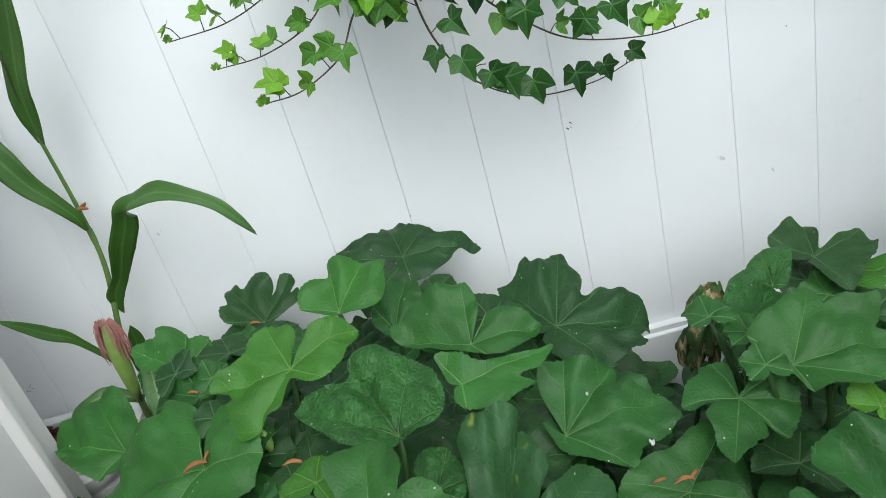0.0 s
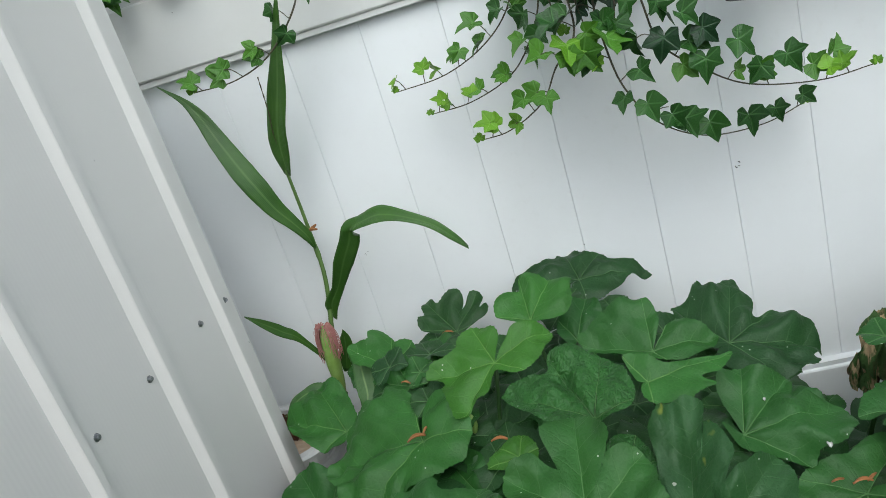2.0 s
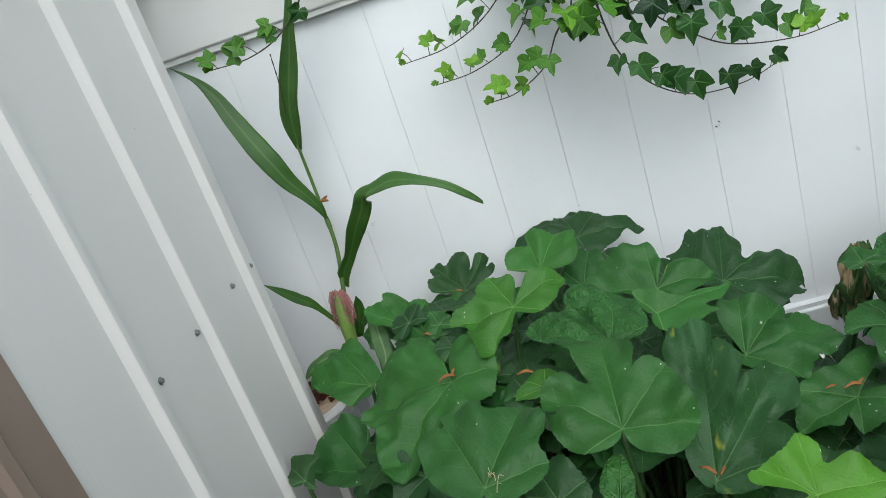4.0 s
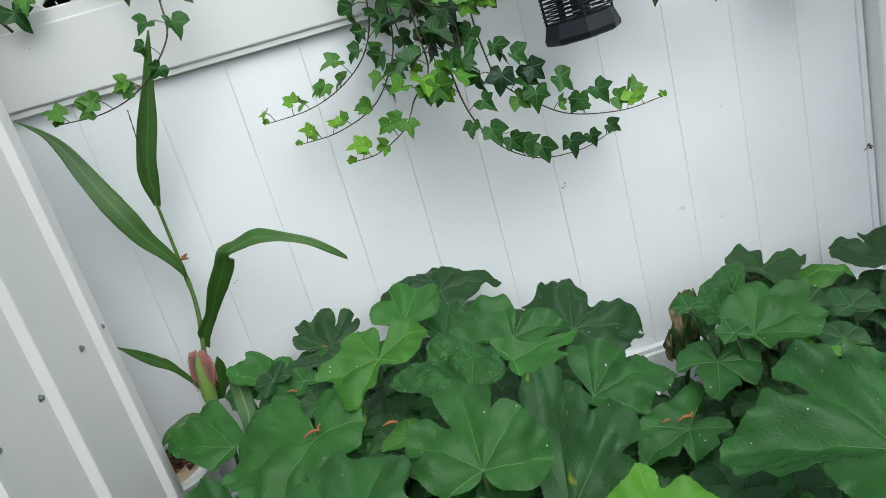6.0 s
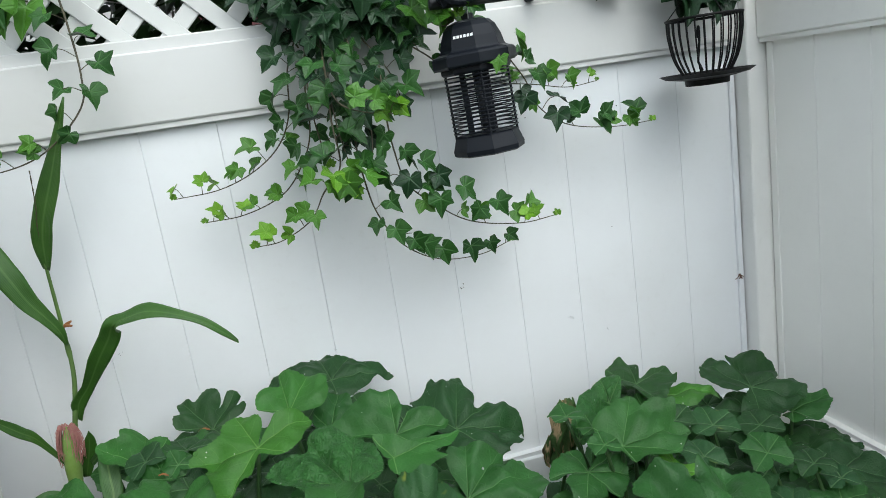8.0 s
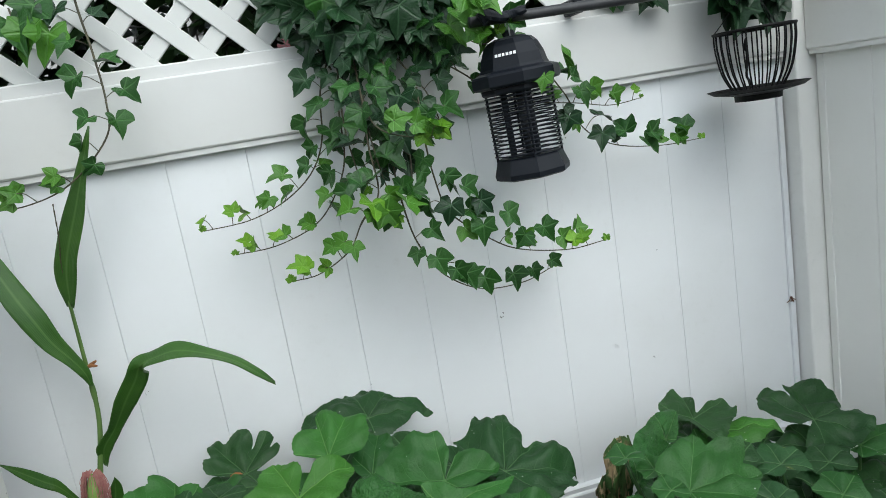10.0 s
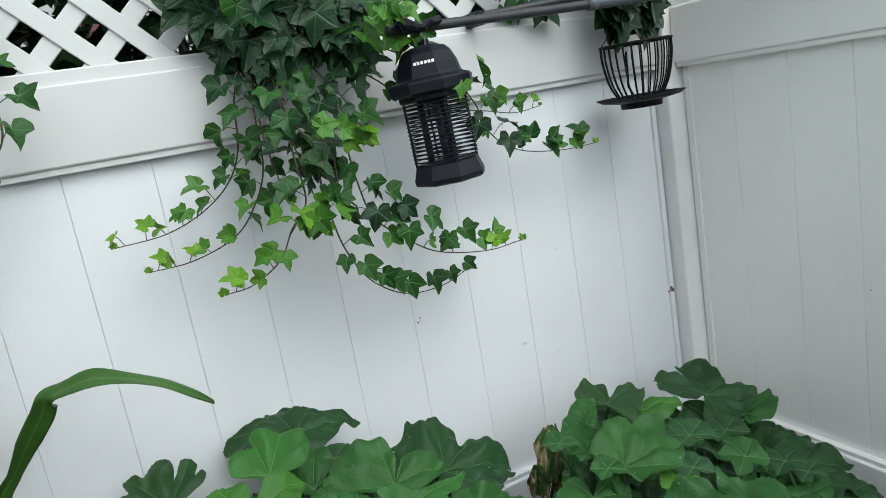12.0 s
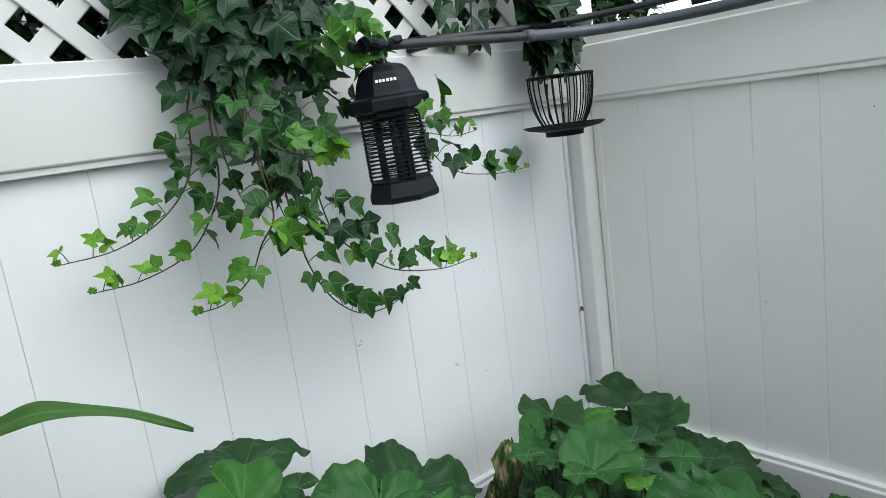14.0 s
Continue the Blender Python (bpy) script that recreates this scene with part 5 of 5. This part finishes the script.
for at, size, tone in (((0.346, -0.250, 1.018), 0.050, "young"), ((0.368, -0.255, 1.002), 0.044, "light"), ((0.405, -0.250, 1.012), 0.050, "light"), ((0.385, -0.250, 0.985), 0.022, "young"),
                       ((0.728, -0.250, 1.212), 0.046, "light"), ((0.690, -0.246, 1.182), 0.034, "light"), ((0.752, -0.225, 1.175), 0.030, "mid"),
                       ((0.570, -0.235, 1.335), 0.046, "light"), ((0.605, -0.235, 1.325), 0.042, "light"), ((0.548, -0.225, 1.345), 0.044, "mid"), ((0.588, -0.24, 1.318), 0.036, "light"),
                       ((0.462, -0.262, 1.132), 0.034, "light"), ((0.440, -0.262, 1.140), 0.036, "light"), ((0.482, -0.262, 1.126), 0.032, "young"), ((0.450, -0.266, 1.118), 0.028, "young")):
    ivy_leaf(ivy_main, at, Vector((0.0, -0.85, 0.5)) + jitter(0.6), Vector((0.2, -0.2, -0.9)) + jitter(0.9), size * 0.9, tone)
for k in range(13):
    z = irng.uniform(1.02, 1.25)
    at = (0.408 + irng.uniform(-0.045, 0.045), -0.13 - 0.35 * (1.25 - z) + irng.uniform(-0.02, 0.02), z)
    ivy_leaf(ivy_main, at, Vector((0, -0.85, 0.5)) + jitter(0.65), Vector((0, -0.2, -0.9)) + jitter(0.6), irng.uniform(0.026, 0.042), irng.choice(("dark", "mid", "mid")))
for k in range(13):
    z = irng.uniform(1.22, 1.35)
    at = (0.545 + irng.uniform(-0.05, 0.04), -0.10 + irng.uniform(-0.03, 0.03), z)
    ivy_leaf(ivy_main, at, Vector((0.1, -0.85, 0.5)) + jitter(0.6), Vector((0.1, -0.2, -0.9)) + jitter(0.6), irng.uniform(0.030, 0.044), irng.choice(("dark", "mid", "mid")))
# the dense crown, in overlapping layers in front of the lattice
for k in range(185):
    layer = k / 185
    z = irng.uniform(1.282, 1.56)
    wide = 0.175 if z > 1.36 else 0.175 - 1.2 * (1.36 - z)
    x = 0.435 + irng.uniform(-wide, wide)
    y = -0.035 - 0.12 * layer * max(0.25, 1 - ((x - 0.42) / 0.22) ** 2)
    ivy_leaf(ivy_main, (x, y, z), Vector((0.5 * (x - 0.43), -0.95, 0.45)) + jitter(0.45), Vector((0.8 * (x - 0.43), -0.25, -1.0)) + jitter(0.55), irng.uniform(0.036, 0.062), "dark" if irng.random() < 0.95 else "mid")
bm = bmesh.new()
for k in range(6):
    x = 0.28 + 0.055 * k
    tube(bm, spline([(x + 0.03, 0.03, 1.60), (x, -0.03, 1.52), (x + irng.uniform(-0.03, 0.03), -0.06, 1.40), (x * 0.6 + 0.17, -0.08, 1.26)], 6), 0.0018, 6)
keep_place(part("stem", bm, VINE, ivy_main, smooth=True))
ivy_strand(ivy_left, [(-0.084, -0.010, 1.520), (-0.075, -0.040, 1.428), (-0.060, -0.085, 1.341), (-0.053, -0.115, 1.259), (-0.063, -0.135, 1.200), (-0.130, -0.150, 1.136), (-0.200, -0.160, 1.112), (-0.280, -0.160, 1.113)], 17, 0.040, 0.028, ("dark", "mid", "mid", "light"), 0.0022)
for k in range(26):
    at = (irng.uniform(-0.47, -0.27), -0.06 + irng.uniform(-0.03, 0.02), irng.uniform(1.28, 1.55))
    ivy_leaf(ivy_left, at, Vector((0, -0.85, 0.5)) + jitter(0.3), Vector((0, -0.2, -0.9)) + jitter(0.6), irng.uniform(0.034, 0.052), irng.choice(("mid", "light", "light")))
for at, tone in (((-0.155, -0.06, 1.395), "light"), ((-0.125, -0.065, 1.388), "light"), ((-0.18, -0.055, 1.41), "mid"), ((-0.14, -0.05, 1.44), "mid")):
    ivy_leaf(ivy_left, at, Vector((0, -0.9, 0.4)) + jitter(0.2), Vector((0, -0.2, -0.9)) + jitter(0.5), 0.055, tone)
bm = bmesh.new()
tube(bm, spline([(-0.36, 0.02, 1.58), (-0.37, -0.04, 1.48), (-0.36, -0.06, 1.36), (-0.33, -0.05, 1.29)], 6), 0.003, 6)
tube(bm, spline([(-0.20, 0.02, 1.46), (-0.17, -0.05, 1.41), (-0.12, -0.06, 1.40)], 6), 0.002, 6)
keep_place(part("stem", bm, VINE, ivy_left, smooth=True))
for k in range(84):
    z = irng.uniform(1.262, 1.50)
    at = (1.230 + irng.uniform(-0.085, 0.085) * (0.6 + 1.8 * (z - 1.262)), -0.085 + 0.6 * irng.uniform(-0.05, 0.03), z)
    ivy_leaf(ivy_right, at, Vector((0, -0.9, 0.35)) + jitter(0.3), Vector((0, -0.2, -1.0)) + jitter(0.5), irng.uniform(0.06, 0.095), "dark")
for k in range(14):
    at = (irng.uniform(0.92, 1.12), -0.03 + irng.uniform(-0.02, 0.01), irng.uniform(1.33, 1.55))
    ivy_leaf(ivy_right, at, Vector((0, -0.9, 0.35)) + jitter(0.3), Vector((0, -0.2, -1.0)) + jitter(0.5), irng.uniform(0.035, 0.06), irng.choice(("dark", "dark", "mid")))
ivy_leaf(ivy_right, (1.035, -0.055, 1.315), (0.2, -0.9, 0.4), (0.5, 0, -0.8), 0.05, "dark")
ivy_leaf(ivy_right, (1.020, -0.050, 1.310), (-0.2, -0.9, 0.4), (-0.4, 0, -0.6), 0.035, "dark")
bm = bmesh.new()
tube(bm, spline([(1.24, 0.03, 1.60), (1.22, -0.04, 1.48), (1.20, -0.07, 1.36), (1.19, -0.08, 1.27)], 6), 0.004, 6)
tube(bm, spline([(1.08, 0.02, 1.58), (1.05, -0.03, 1.46), (1.03, -0.04, 1.33)], 6), 0.0022, 6)
keep_place(part("stem", bm, VINE, ivy_right, smooth=True))

# ---- pipes along the fence ----
hose = empty("conduit_pipe", (0.8, -0.19, 1.297), label="black pipe joined to a grey conduit bending round the corner", category="pipe")
path = spline([(0.583, -0.19, 1.297), (0.62, -0.191, 1.297), (0.66, -0.193, 1.297), (0.90, -0.203, 1.298), (1.06, -0.21, 1.300)], 10)
keep_place(part("black_section", tube(bmesh.new(), path, 0.0095, 14), BLACK_PIPE, hose, smooth=True))
path = spline([(1.035, -0.209, 1.300), (1.14, -0.220, 1.301), (1.24, -0.265, 1.302), (1.31, -0.36, 1.303), (1.345, -0.52, 1.306), (1.355, -0.75, 1.312), (1.36, -1.10, 1.32)], 12)
keep_place(part("grey_section", tube(bmesh.new(), path, 0.0122, 14), CONDUIT, hose, "grey bent plastic conduit", True))
bm = tube(bmesh.new(), [Vector((1.028, -0.2085, 1.300)), Vector((1.050, -0.210, 1.300))], 0.0135, 14)
keep_place(part("coupling", bm, CONDUIT, hose, smooth=True))
rail_pipe = empty("thin_pipe", (1.1, -0.1, 1.33), label="thin black pipe tied behind the grey conduit", category="pipe")
path = spline([(0.84, -0.060, 1.318), (1.00, -0.085, 1.326), (1.16, -0.115, 1.334), (1.27, -0.20, 1.340), (1.335, -0.36, 1.345), (1.36, -0.60, 1.352), (1.365, -1.0, 1.36)], 10)
keep_place(part("pipe", tube(bmesh.new(), path, 0.0085, 12), BLACK_PIPE, rail_pipe, smooth=True))
for c in ((1.17, -0.17, 1.315), (1.345, -0.46, 1.318)):
    bm = box(bmesh.new(), (c[0] - 0.004, c[1] - 0.035, c[2] + 0.004), (c[0] + 0.004, c[1] + 0.04, c[2] + 0.018), 0.003)
    keep_place(part("clip", bm, BLACK, rail_pipe))
bm = box(bmesh.new(), (0.845, -0.075, 1.300), (0.865, 0.004, 1.330), 0.003)
keep_place(part("clip", bm, BLACK, rail_pipe))
bm = tube(bmesh.new(), spline([(0.600, -0.205, 1.297), (0.612, -0.207, 1.303), (0.635, -0.206, 1.297), (0.66, -0.205, 1.300), (0.685, -0.21, 1.306)], 6), lambda s: 0.013 - 0.006 * s, 10)
for v in bm.verts:
    v.co += 0.003 * noise.noise_vector(v.co * 90)
keep_place(part("cloth_tie", bm, BLACK, hose, "knotted black cloth tie"))

# ---- bug zapper lantern ----
ZX, ZY = 0.668, -0.168
zapper = empty("bug_zapper", (ZX, ZY, 1.005), label="black plastic bug zapper lantern hanging from the pipe", category="bug zapper")
zapper.location.x += 0.006
zapper.rotation_euler = (0.0, radians(-2.6), 0.0)
FACE = radians(-124 + 22.5)


def eight(bm, profile):
    """A body with eight flat sides from (radius, height) pairs."""
    return turned(bm, profile, 8)


def zap(name, bm, material, label="", smooth=False, parent=None):
    ob = part(name, bm, material, parent or zapper, label, smooth)
    if not parent:
        ob.matrix_basis = Matrix.Rotation(FACE, 4, "Z")
    return ob


base = zap("base", eight(bmesh.new(), [(0.066, 0.0), (0.072, 0.003), (0.073, 0.012), (0.064, 0.038), (0.060, 0.041)]), BLACK)
roof = zap("roof", eight(bmesh.new(), [(0.070, 0.172), (0.080, 0.173), (0.084, 0.177), (0.084, 0.194), (0.081, 0.198), (0.067, 0.203), (0.064, 0.208), (0.060, 0.226), (0.051, 0.246), (0.042, 0.255), (0.026, 0.260), (0.013, 0.261), (0.012, 0.270), (0.009, 0.272)]), BLACK)
zap("collar", eight(bmesh.new(), [(0.066, 0.160), (0.070, 0.164), (0.070, 0.174)]), BLACK)
for k in range(15):
    z = 0.047 + k * 0.0078
    bm = bmesh.new()
    ring = [Vector((0.0655 * math.cos(math.pi / 4 * i), 0.0655 * math.sin(math.pi / 4 * i), z)) for i in range(9)]
    tube(bm, ring, 0.0016, 6)
    zap("bar", bm, BLACK)
for i in range(0, 8, 2):
    a = math.pi / 4 * i
    bm = tube(bmesh.new(), [Vector((0.0625 * math.cos(a), 0.0625 * math.sin(a), 0.036)), Vector((0.0625 * math.cos(a), 0.0625 * math.sin(a), 0.170))], 0.0026, 6)
    zap("post", bm, BLACK)
for i in range(3):
    a = 2.094 * i + 0.3
    c = Vector((0.030 * math.cos(a), 0.030 * math.sin(a), 0))
    bm = box(bmesh.new(), (c.x - 0.006, c.y - 0.006, 0.03), (c.x + 0.006, c.y + 0.006, 0.175), 0.001)
    zap("inner_post", bm, BLACK)
bm = bmesh.new()
for k in range(5):
    ring = [Vector((0.026 * math.cos(0.5236 * i), 0.026 * math.sin(0.5236 * i), 0.05 + 0.025 * k)) for i in range(13)]
    tube(bm, ring, 0.0009, 4)
zap("wire_grid", bm, WIRE, "thin metal zapping grid")
bm = turned(bmesh.new(), [(0.005, 0.04), (0.007, 0.045), (0.007, 0.165), (0.005, 0.17)], 12)
zap("lamp_tube", bm, GREY_PANEL, "unlit grey tube", True)
# the row of printed bars on the front of the roof
front = radians(-22.5)
bm = bmesh.new()
for k, w in enumerate((0.0040, 0.0040, 0.0036, 0.0040, 0.0040, 0.0040)):
    y = -0.0150 + 0.0055 * k
    box(bm, (0.0, y, -0.0033), (0.0007, y + w, 0.0033), 0.0)
ob = part("printed_mark", bm, PRINT, roof, "short row of white bars")
ob.matrix_basis = Matrix.Rotation(front, 4, "Z") @ Matrix.Translation((0.0548, 0, 0.229)) @ pose(0, 0, 0, 0, -24, 0) @ Matrix.Diagonal((1.0, 1.25, 0.85, 1.0))
bm = tube(bmesh.new(), spline([(-0.014, 0, 0.258), (-0.016, 0, 0.276), (-0.008, 0, 0.299), (0.0, 0, 0.305), (0.008, 0, 0.299), (0.016, 0, 0.276), (0.014, 0, 0.258)], 6), 0.0013, 6)
zap("hanging_loop", bm, WIRE, "thin wire hanging loop", True)

# ---- teacup-shaped wire feeder ----
FX, FY = 1.200, -0.147
feeder = empty("bird_feeder", (FX, FY, 1.068), label="black wire bird feeder shaped like a cup on a saucer", category="bird feeder")
bm = bmesh.new()
for z, r in ((0.144, 0.079),):
    tube(bm, [Vector((r * math.cos(0.2618 * i), r * math.sin(0.2618 * i), z)) for i in range(25)], 0.0030, 8)
part("rim", bm, BLACK_IRON, feeder, smooth=True)
wire_data = None
for k in range(26):
    a = 2 * math.pi * k / 26
    if wire_data is None:
        bm = tube(bmesh.new(), spline([(0.078, 0, 0.144), (0.077, 0, 0.110), (0.067, 0, 0.060), (0.046, 0, 0.018)], 6), 0.0017, 6)
        ob = part("wire", bm, BLACK_IRON, feeder, smooth=True)
        wire_data = ob.data
    else:
        ob = new("wire", wire_data)
        ob.parent = feeder
    ob.matrix_basis = Matrix.Rotation(a, 4, "Z")
bm = turned(bmesh.new(), [(0.030, 0.000), (0.046, 0.001), (0.047, 0.013), (0.060, 0.015), (0.088, 0.020), (0.099, 0.028), (0.1005, 0.0275), (0.090, 0.0215), (0.060, 0.0175), (0.02, 0.0165)], 40)
part("saucer", bm, BLACK_IRON, feeder, smooth=False)
bm = tube(bmesh.new(), spline([(0.068, 0, 0.030), (0.075, 0.004, 0.042), (0.070, 0.008, 0.052), (0.082, 0.004, 0.075), (0.096, 0, 0.100), (0.094, 0, 0.122), (0.080, 0.003, 0.128), (0.078, 0.006, 0.112), (0.082, 0.004, 0.104)], 6), 0.0028, 7)
ob = part("handle", bm, BLACK_IRON, feeder, "curled iron handle", True)
ob.matrix_basis = Matrix.Rotation(radians(62), 4, "Z")
bm = bmesh.new()
for k in range(3):
    a = 2.1 * k + 0.4
    tube(bm, [Vector((0.078 * math.cos(a), 0.078 * math.sin(a), 0.144)), Vector((0.006 * math.cos(a), 0.006 * math.sin(a), 0.225))], 0.0012, 5)
tube(bm, spline([(0, 0, 0.222), (0.004, 0, 0.238), (0.004, -0.03, 0.258), (0, -0.06, 0.248)], 6), 0.0022, 6)
part("hanger", bm, BLACK_IRON, feeder, "thin hanging wires with a hook")


# ---- loose bits lying on the leaves ----
def dry_wing(at, turn, size, curl=0.5):
    """A fallen winged seed: a thick end and a curved thin wing."""
    bm, rows = bmesh.new(), []
    for i in range(11):
        s = i / 10
        w = size * 0.115 * (0.35 + math.sin(math.pi * min(1, s * 0.9 + 0.06)) ** 0.7)
        mid = Vector((size * s, curl * size * 0.45 * s * s, 0.20 * size * math.sin(s * 2.6)))
        rows.append([bm.verts.new(mid + Vector((0, w * q, 0.10 * size * q * q))) for q in (-1, -0.4, 0.4, 1)])
    for a, b in zip(rows, rows[1:]):
        for k in range(3):
            bm.faces.new((a[k], a[k + 1], b[k + 1], b[k]))
    ob = mesh_object("winged_seed", bm, DRY, None, True)
    ob.modifiers.new("thick", "SOLIDIFY").thickness = 0.0022
    ob.matrix_basis = Matrix.Translation(at) @ pose(0, 0, 0, 0, 0, turn)
    return tagged(ob, "dry orange-brown winged seed fallen on a squash leaf", "seed", "winged seeds")


dry_wing((0.016, -0.508, 0.573), 196, 0.027)
dry_wing((0.012, -0.506, 0.574), 60, 0.016)
dry_wing((0.318, -0.775, 0.508), 120, 0.020)
dry_wing((0.322, -0.775, 0.506), 35, 0.014)
dry_wing((0.565, -0.605, 0.448), 165, 0.022, 0.9)
dry_wing((0.560, -0.602, 0.446), 20, 0.016)
dry_wing((0.535, -0.596, 0.450), 205, 0.016, -0.4)
dry_wing((0.028, -0.172, 0.562), 175, 0.020)
dry_wing((0.135, -0.540, 0.562), 170, 0.022)
dry_wing((-0.024, -0.366, 0.582), 150, 0.016)


for at, turn in STRAWS:
    bm = bmesh.new()
    srng = random.Random(int(at[0] * 1000))
    for _ in range(6):
        d = Vector((srng.uniform(-1, 1), srng.uniform(-1, 1), srng.uniform(0.0, 0.3))) * 0.016
        c = jitter(0.006)
        tube(bm, spline([c, c + d * 0.5 + Vector((0, 0, 0.006)), c + d], 3), 0.00045, 4)
    ob = mesh_object("dry_roots", bm, STRAW)
    ob.matrix_basis = Matrix.Translation(at)
    tagged(ob, "small tangle of pale dry roots on a leaf", "debris")

# bird droppings on the leaves
def bird_dropping(at, size, seed):
    """A thin white splash of uneven outline with a thicker middle, lying on a leaf that leans towards the yard."""
    rng = random.Random(seed)
    bm = bmesh.new()
    rim = [size * rng.uniform(0.45, 1.0) for _ in range(14)]
    mid = bm.verts.new((0, 0, 0.0016))
    rings = [[bm.verts.new((r * q * math.cos(0.4488 * k), 1.5 * r * q * math.sin(0.4488 * k), z)) for k, r in enumerate(rim)] for q, z in ((0.5, 0.0014), (1.0, 0.0004))]
    for k in range(14):
        bm.faces.new((mid, rings[0][k], rings[0][(k + 1) % 14]))
        bm.faces.new((rings[0][k], rings[1][k], rings[1][(k + 1) % 14], rings[0][(k + 1) % 14]))
    ob = mesh_object("bird_dropping", bm, DROPPING, None, True)
    ob.modifiers.new("thick", "SOLIDIFY").thickness = 0.0015
    ob.matrix_basis = Matrix.Translation(at) @ pose(0, 0, 0, 28, 0, rng.uniform(-30, 30))
    return tagged(ob, "dried white and grey bird dropping on a squash leaf", "dropping", "bird droppings")


bird_dropping((0.388, -0.604, 0.537), 0.0042, 1)
bird_dropping((0.532, -0.573, 0.487), 0.0040, 2)
bird_dropping((0.494, -0.545, 0.500), 0.0030, 3)
bird_dropping((0.481, -0.501, 0.520), 0.0028, 4)

# dark specks stuck to the fence
bm = bmesh.new()
drng = random.Random(9)
MARKS = ((0.622, 0.689, 0.016), (-0.133, 0.702, 0.009), (0.881, 0.554, 0.014), (0.304, 0.608, 0.006), (0.980, 0.500, 0.008), (-0.50, 0.47, 0.018))
for x, z, size in MARKS:
    for k in range(5):
        c = Vector((x + drng.uniform(-0.5, 0.5) * size, -0.0008, z + drng.uniform(-0.5, 0.5) * size))
        m = Matrix.Translation(c) @ pose(0, 0, 0, 0, drng.uniform(0, 180), 0) @ Matrix.Diagonal((size * drng.uniform(0.05, 0.16), 0.0008, size * drng.uniform(0.04, 0.09), 1))
        bmesh.ops.create_icosphere(bm, subdivisions=1, radius=1.0, matrix=m)
specks = mesh_object("dirt_specks", bm, BLACK_IRON)
tagged(specks, "dark specks of dirt stuck to the white fence", "dirt", kind="stuff")
bm = bmesh.new()
for k in range(6):
    d = Vector((drng.uniform(-1, 1), -0.3, drng.uniform(-1, 1))) * 0.016
    tube(bm, spline([(0, 0, 0), d * 0.6 + Vector((0, -0.004, 0)), d], 3), 0.0012, 5)
ob = mesh_object("dry_husk", bm, DARK_SCRAP)
ob.matrix_basis = Matrix.Translation((1.358, -0.010, 0.567))
tagged(ob, "shrivelled brown scrap caught on the fence edge", "debris")

# ---- beyond the fence ----
bm = bmesh.new()
hrng = random.Random(21)
for k in range(36000):
    c = Vector((hrng.uniform(-1.9, 2.2), 0.15 + abs(hrng.gauss(0, 0.25)), hrng.uniform(1.0, 2.3) if k < 30000 else hrng.uniform(0.05, 1.0)))
    if noise.noise(c * 1.6) < -0.38:
        continue
    d = Vector((hrng.uniform(-1, 1), hrng.uniform(-1, 1), hrng.uniform(-1, 0.4))).normalized() * hrng.uniform(0.045, 0.085)
    s = d.orthogonal().normalized() * d.length * 0.36
    s.rotate(Euler((hrng.uniform(0, 3), hrng.uniform(0, 3), 0)))
    v = [bm.verts.new(q) for q in (c, c + d * 0.45 + s, c + d, c + d * 0.45 - s)]
    bm.faces.new(v)
hedge = mesh_object("hedge", bm, BUSH)
tagged(hedge, "dark leafy shrubs behind the fence lattice", "hedge", kind="stuff")
bm = bmesh.new()
for k in range(14):
    x = -1.8 + 0.3 * k
    tube(bm, spline([(x, 0.55, 0), (x + 0.03, 0.5, 0.6), (x - 0.05, 0.45, 1.2), (x + 0.06, 0.5, 1.9)], 5), lambda s: 0.014 - 0.010 * s, 6)
tagged(mesh_object("shrub_stems", bm, VINE), "brown shrub stems behind the fence", "shrub stems", kind="stuff")
# invented wall behind the camera, out of view, to cut low sky light
bm = bmesh.new()
for k in range(24):
    z = 0.12 * k
    strip(bm, [(-9.0, z), (-8.985, z), (-9.0, z + 0.118), (-9.05, z + 0.118), (-9.05, z)], -7.0, 7.0, 0)
tagged(mesh_object("wall_south", bm, SIDING), "unseen grey lap-sided wall added to block low sky light", "wall", kind="structure")
house = empty("neighbour_house", (0, 3.0, 0), label="grey lap-sided house wall beyond the fence", category="house")
bm = bmesh.new()
for k in range(22):
    z = 0.12 * k
    strip(bm, [(3.0, z), (2.985, z), (3.0, z + 0.118), (3.05, z + 0.118), (3.05, z)], -4.0, 4.0, 0)
keep_place(part("wall", bm, SIDING, house))
bm = box(bmesh.new(), (0.0, 2.9, 1.1), (0.5, 2.975, 1.9), 0.01)
keep_place(part("shutter", bm, RED, house, "dark red shutter"))

# ---- fence boards ----
data = None
for k in range(-12, 9):
    if data is None:
        ob = part("board", board_bm(0.945), WHITE, fence_back)
        data = ob.data
    else:
        ob = new("board", data)
        ob.parent = fence_back
    ob.matrix_basis = Matrix.Translation((k * BOARD + 0.0004, 0.0, 0.215))
bm = box(bmesh.new(), (-1.9, 0.016, 0.2), (1.380, 0.03, 1.17))
part("backing", bm, WHITE, fence_back)
data = None
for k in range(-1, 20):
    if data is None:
        ob = part("board", board_bm(0.945, 0.0020), LIT_SIDE, fence_side)
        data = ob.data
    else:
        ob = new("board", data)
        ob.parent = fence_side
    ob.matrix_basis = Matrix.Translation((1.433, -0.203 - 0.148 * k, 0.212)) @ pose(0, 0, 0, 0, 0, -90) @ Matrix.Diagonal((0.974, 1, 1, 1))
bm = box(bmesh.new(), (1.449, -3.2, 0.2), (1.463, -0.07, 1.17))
part("backing", bm, LIT_SIDE, fence_side)
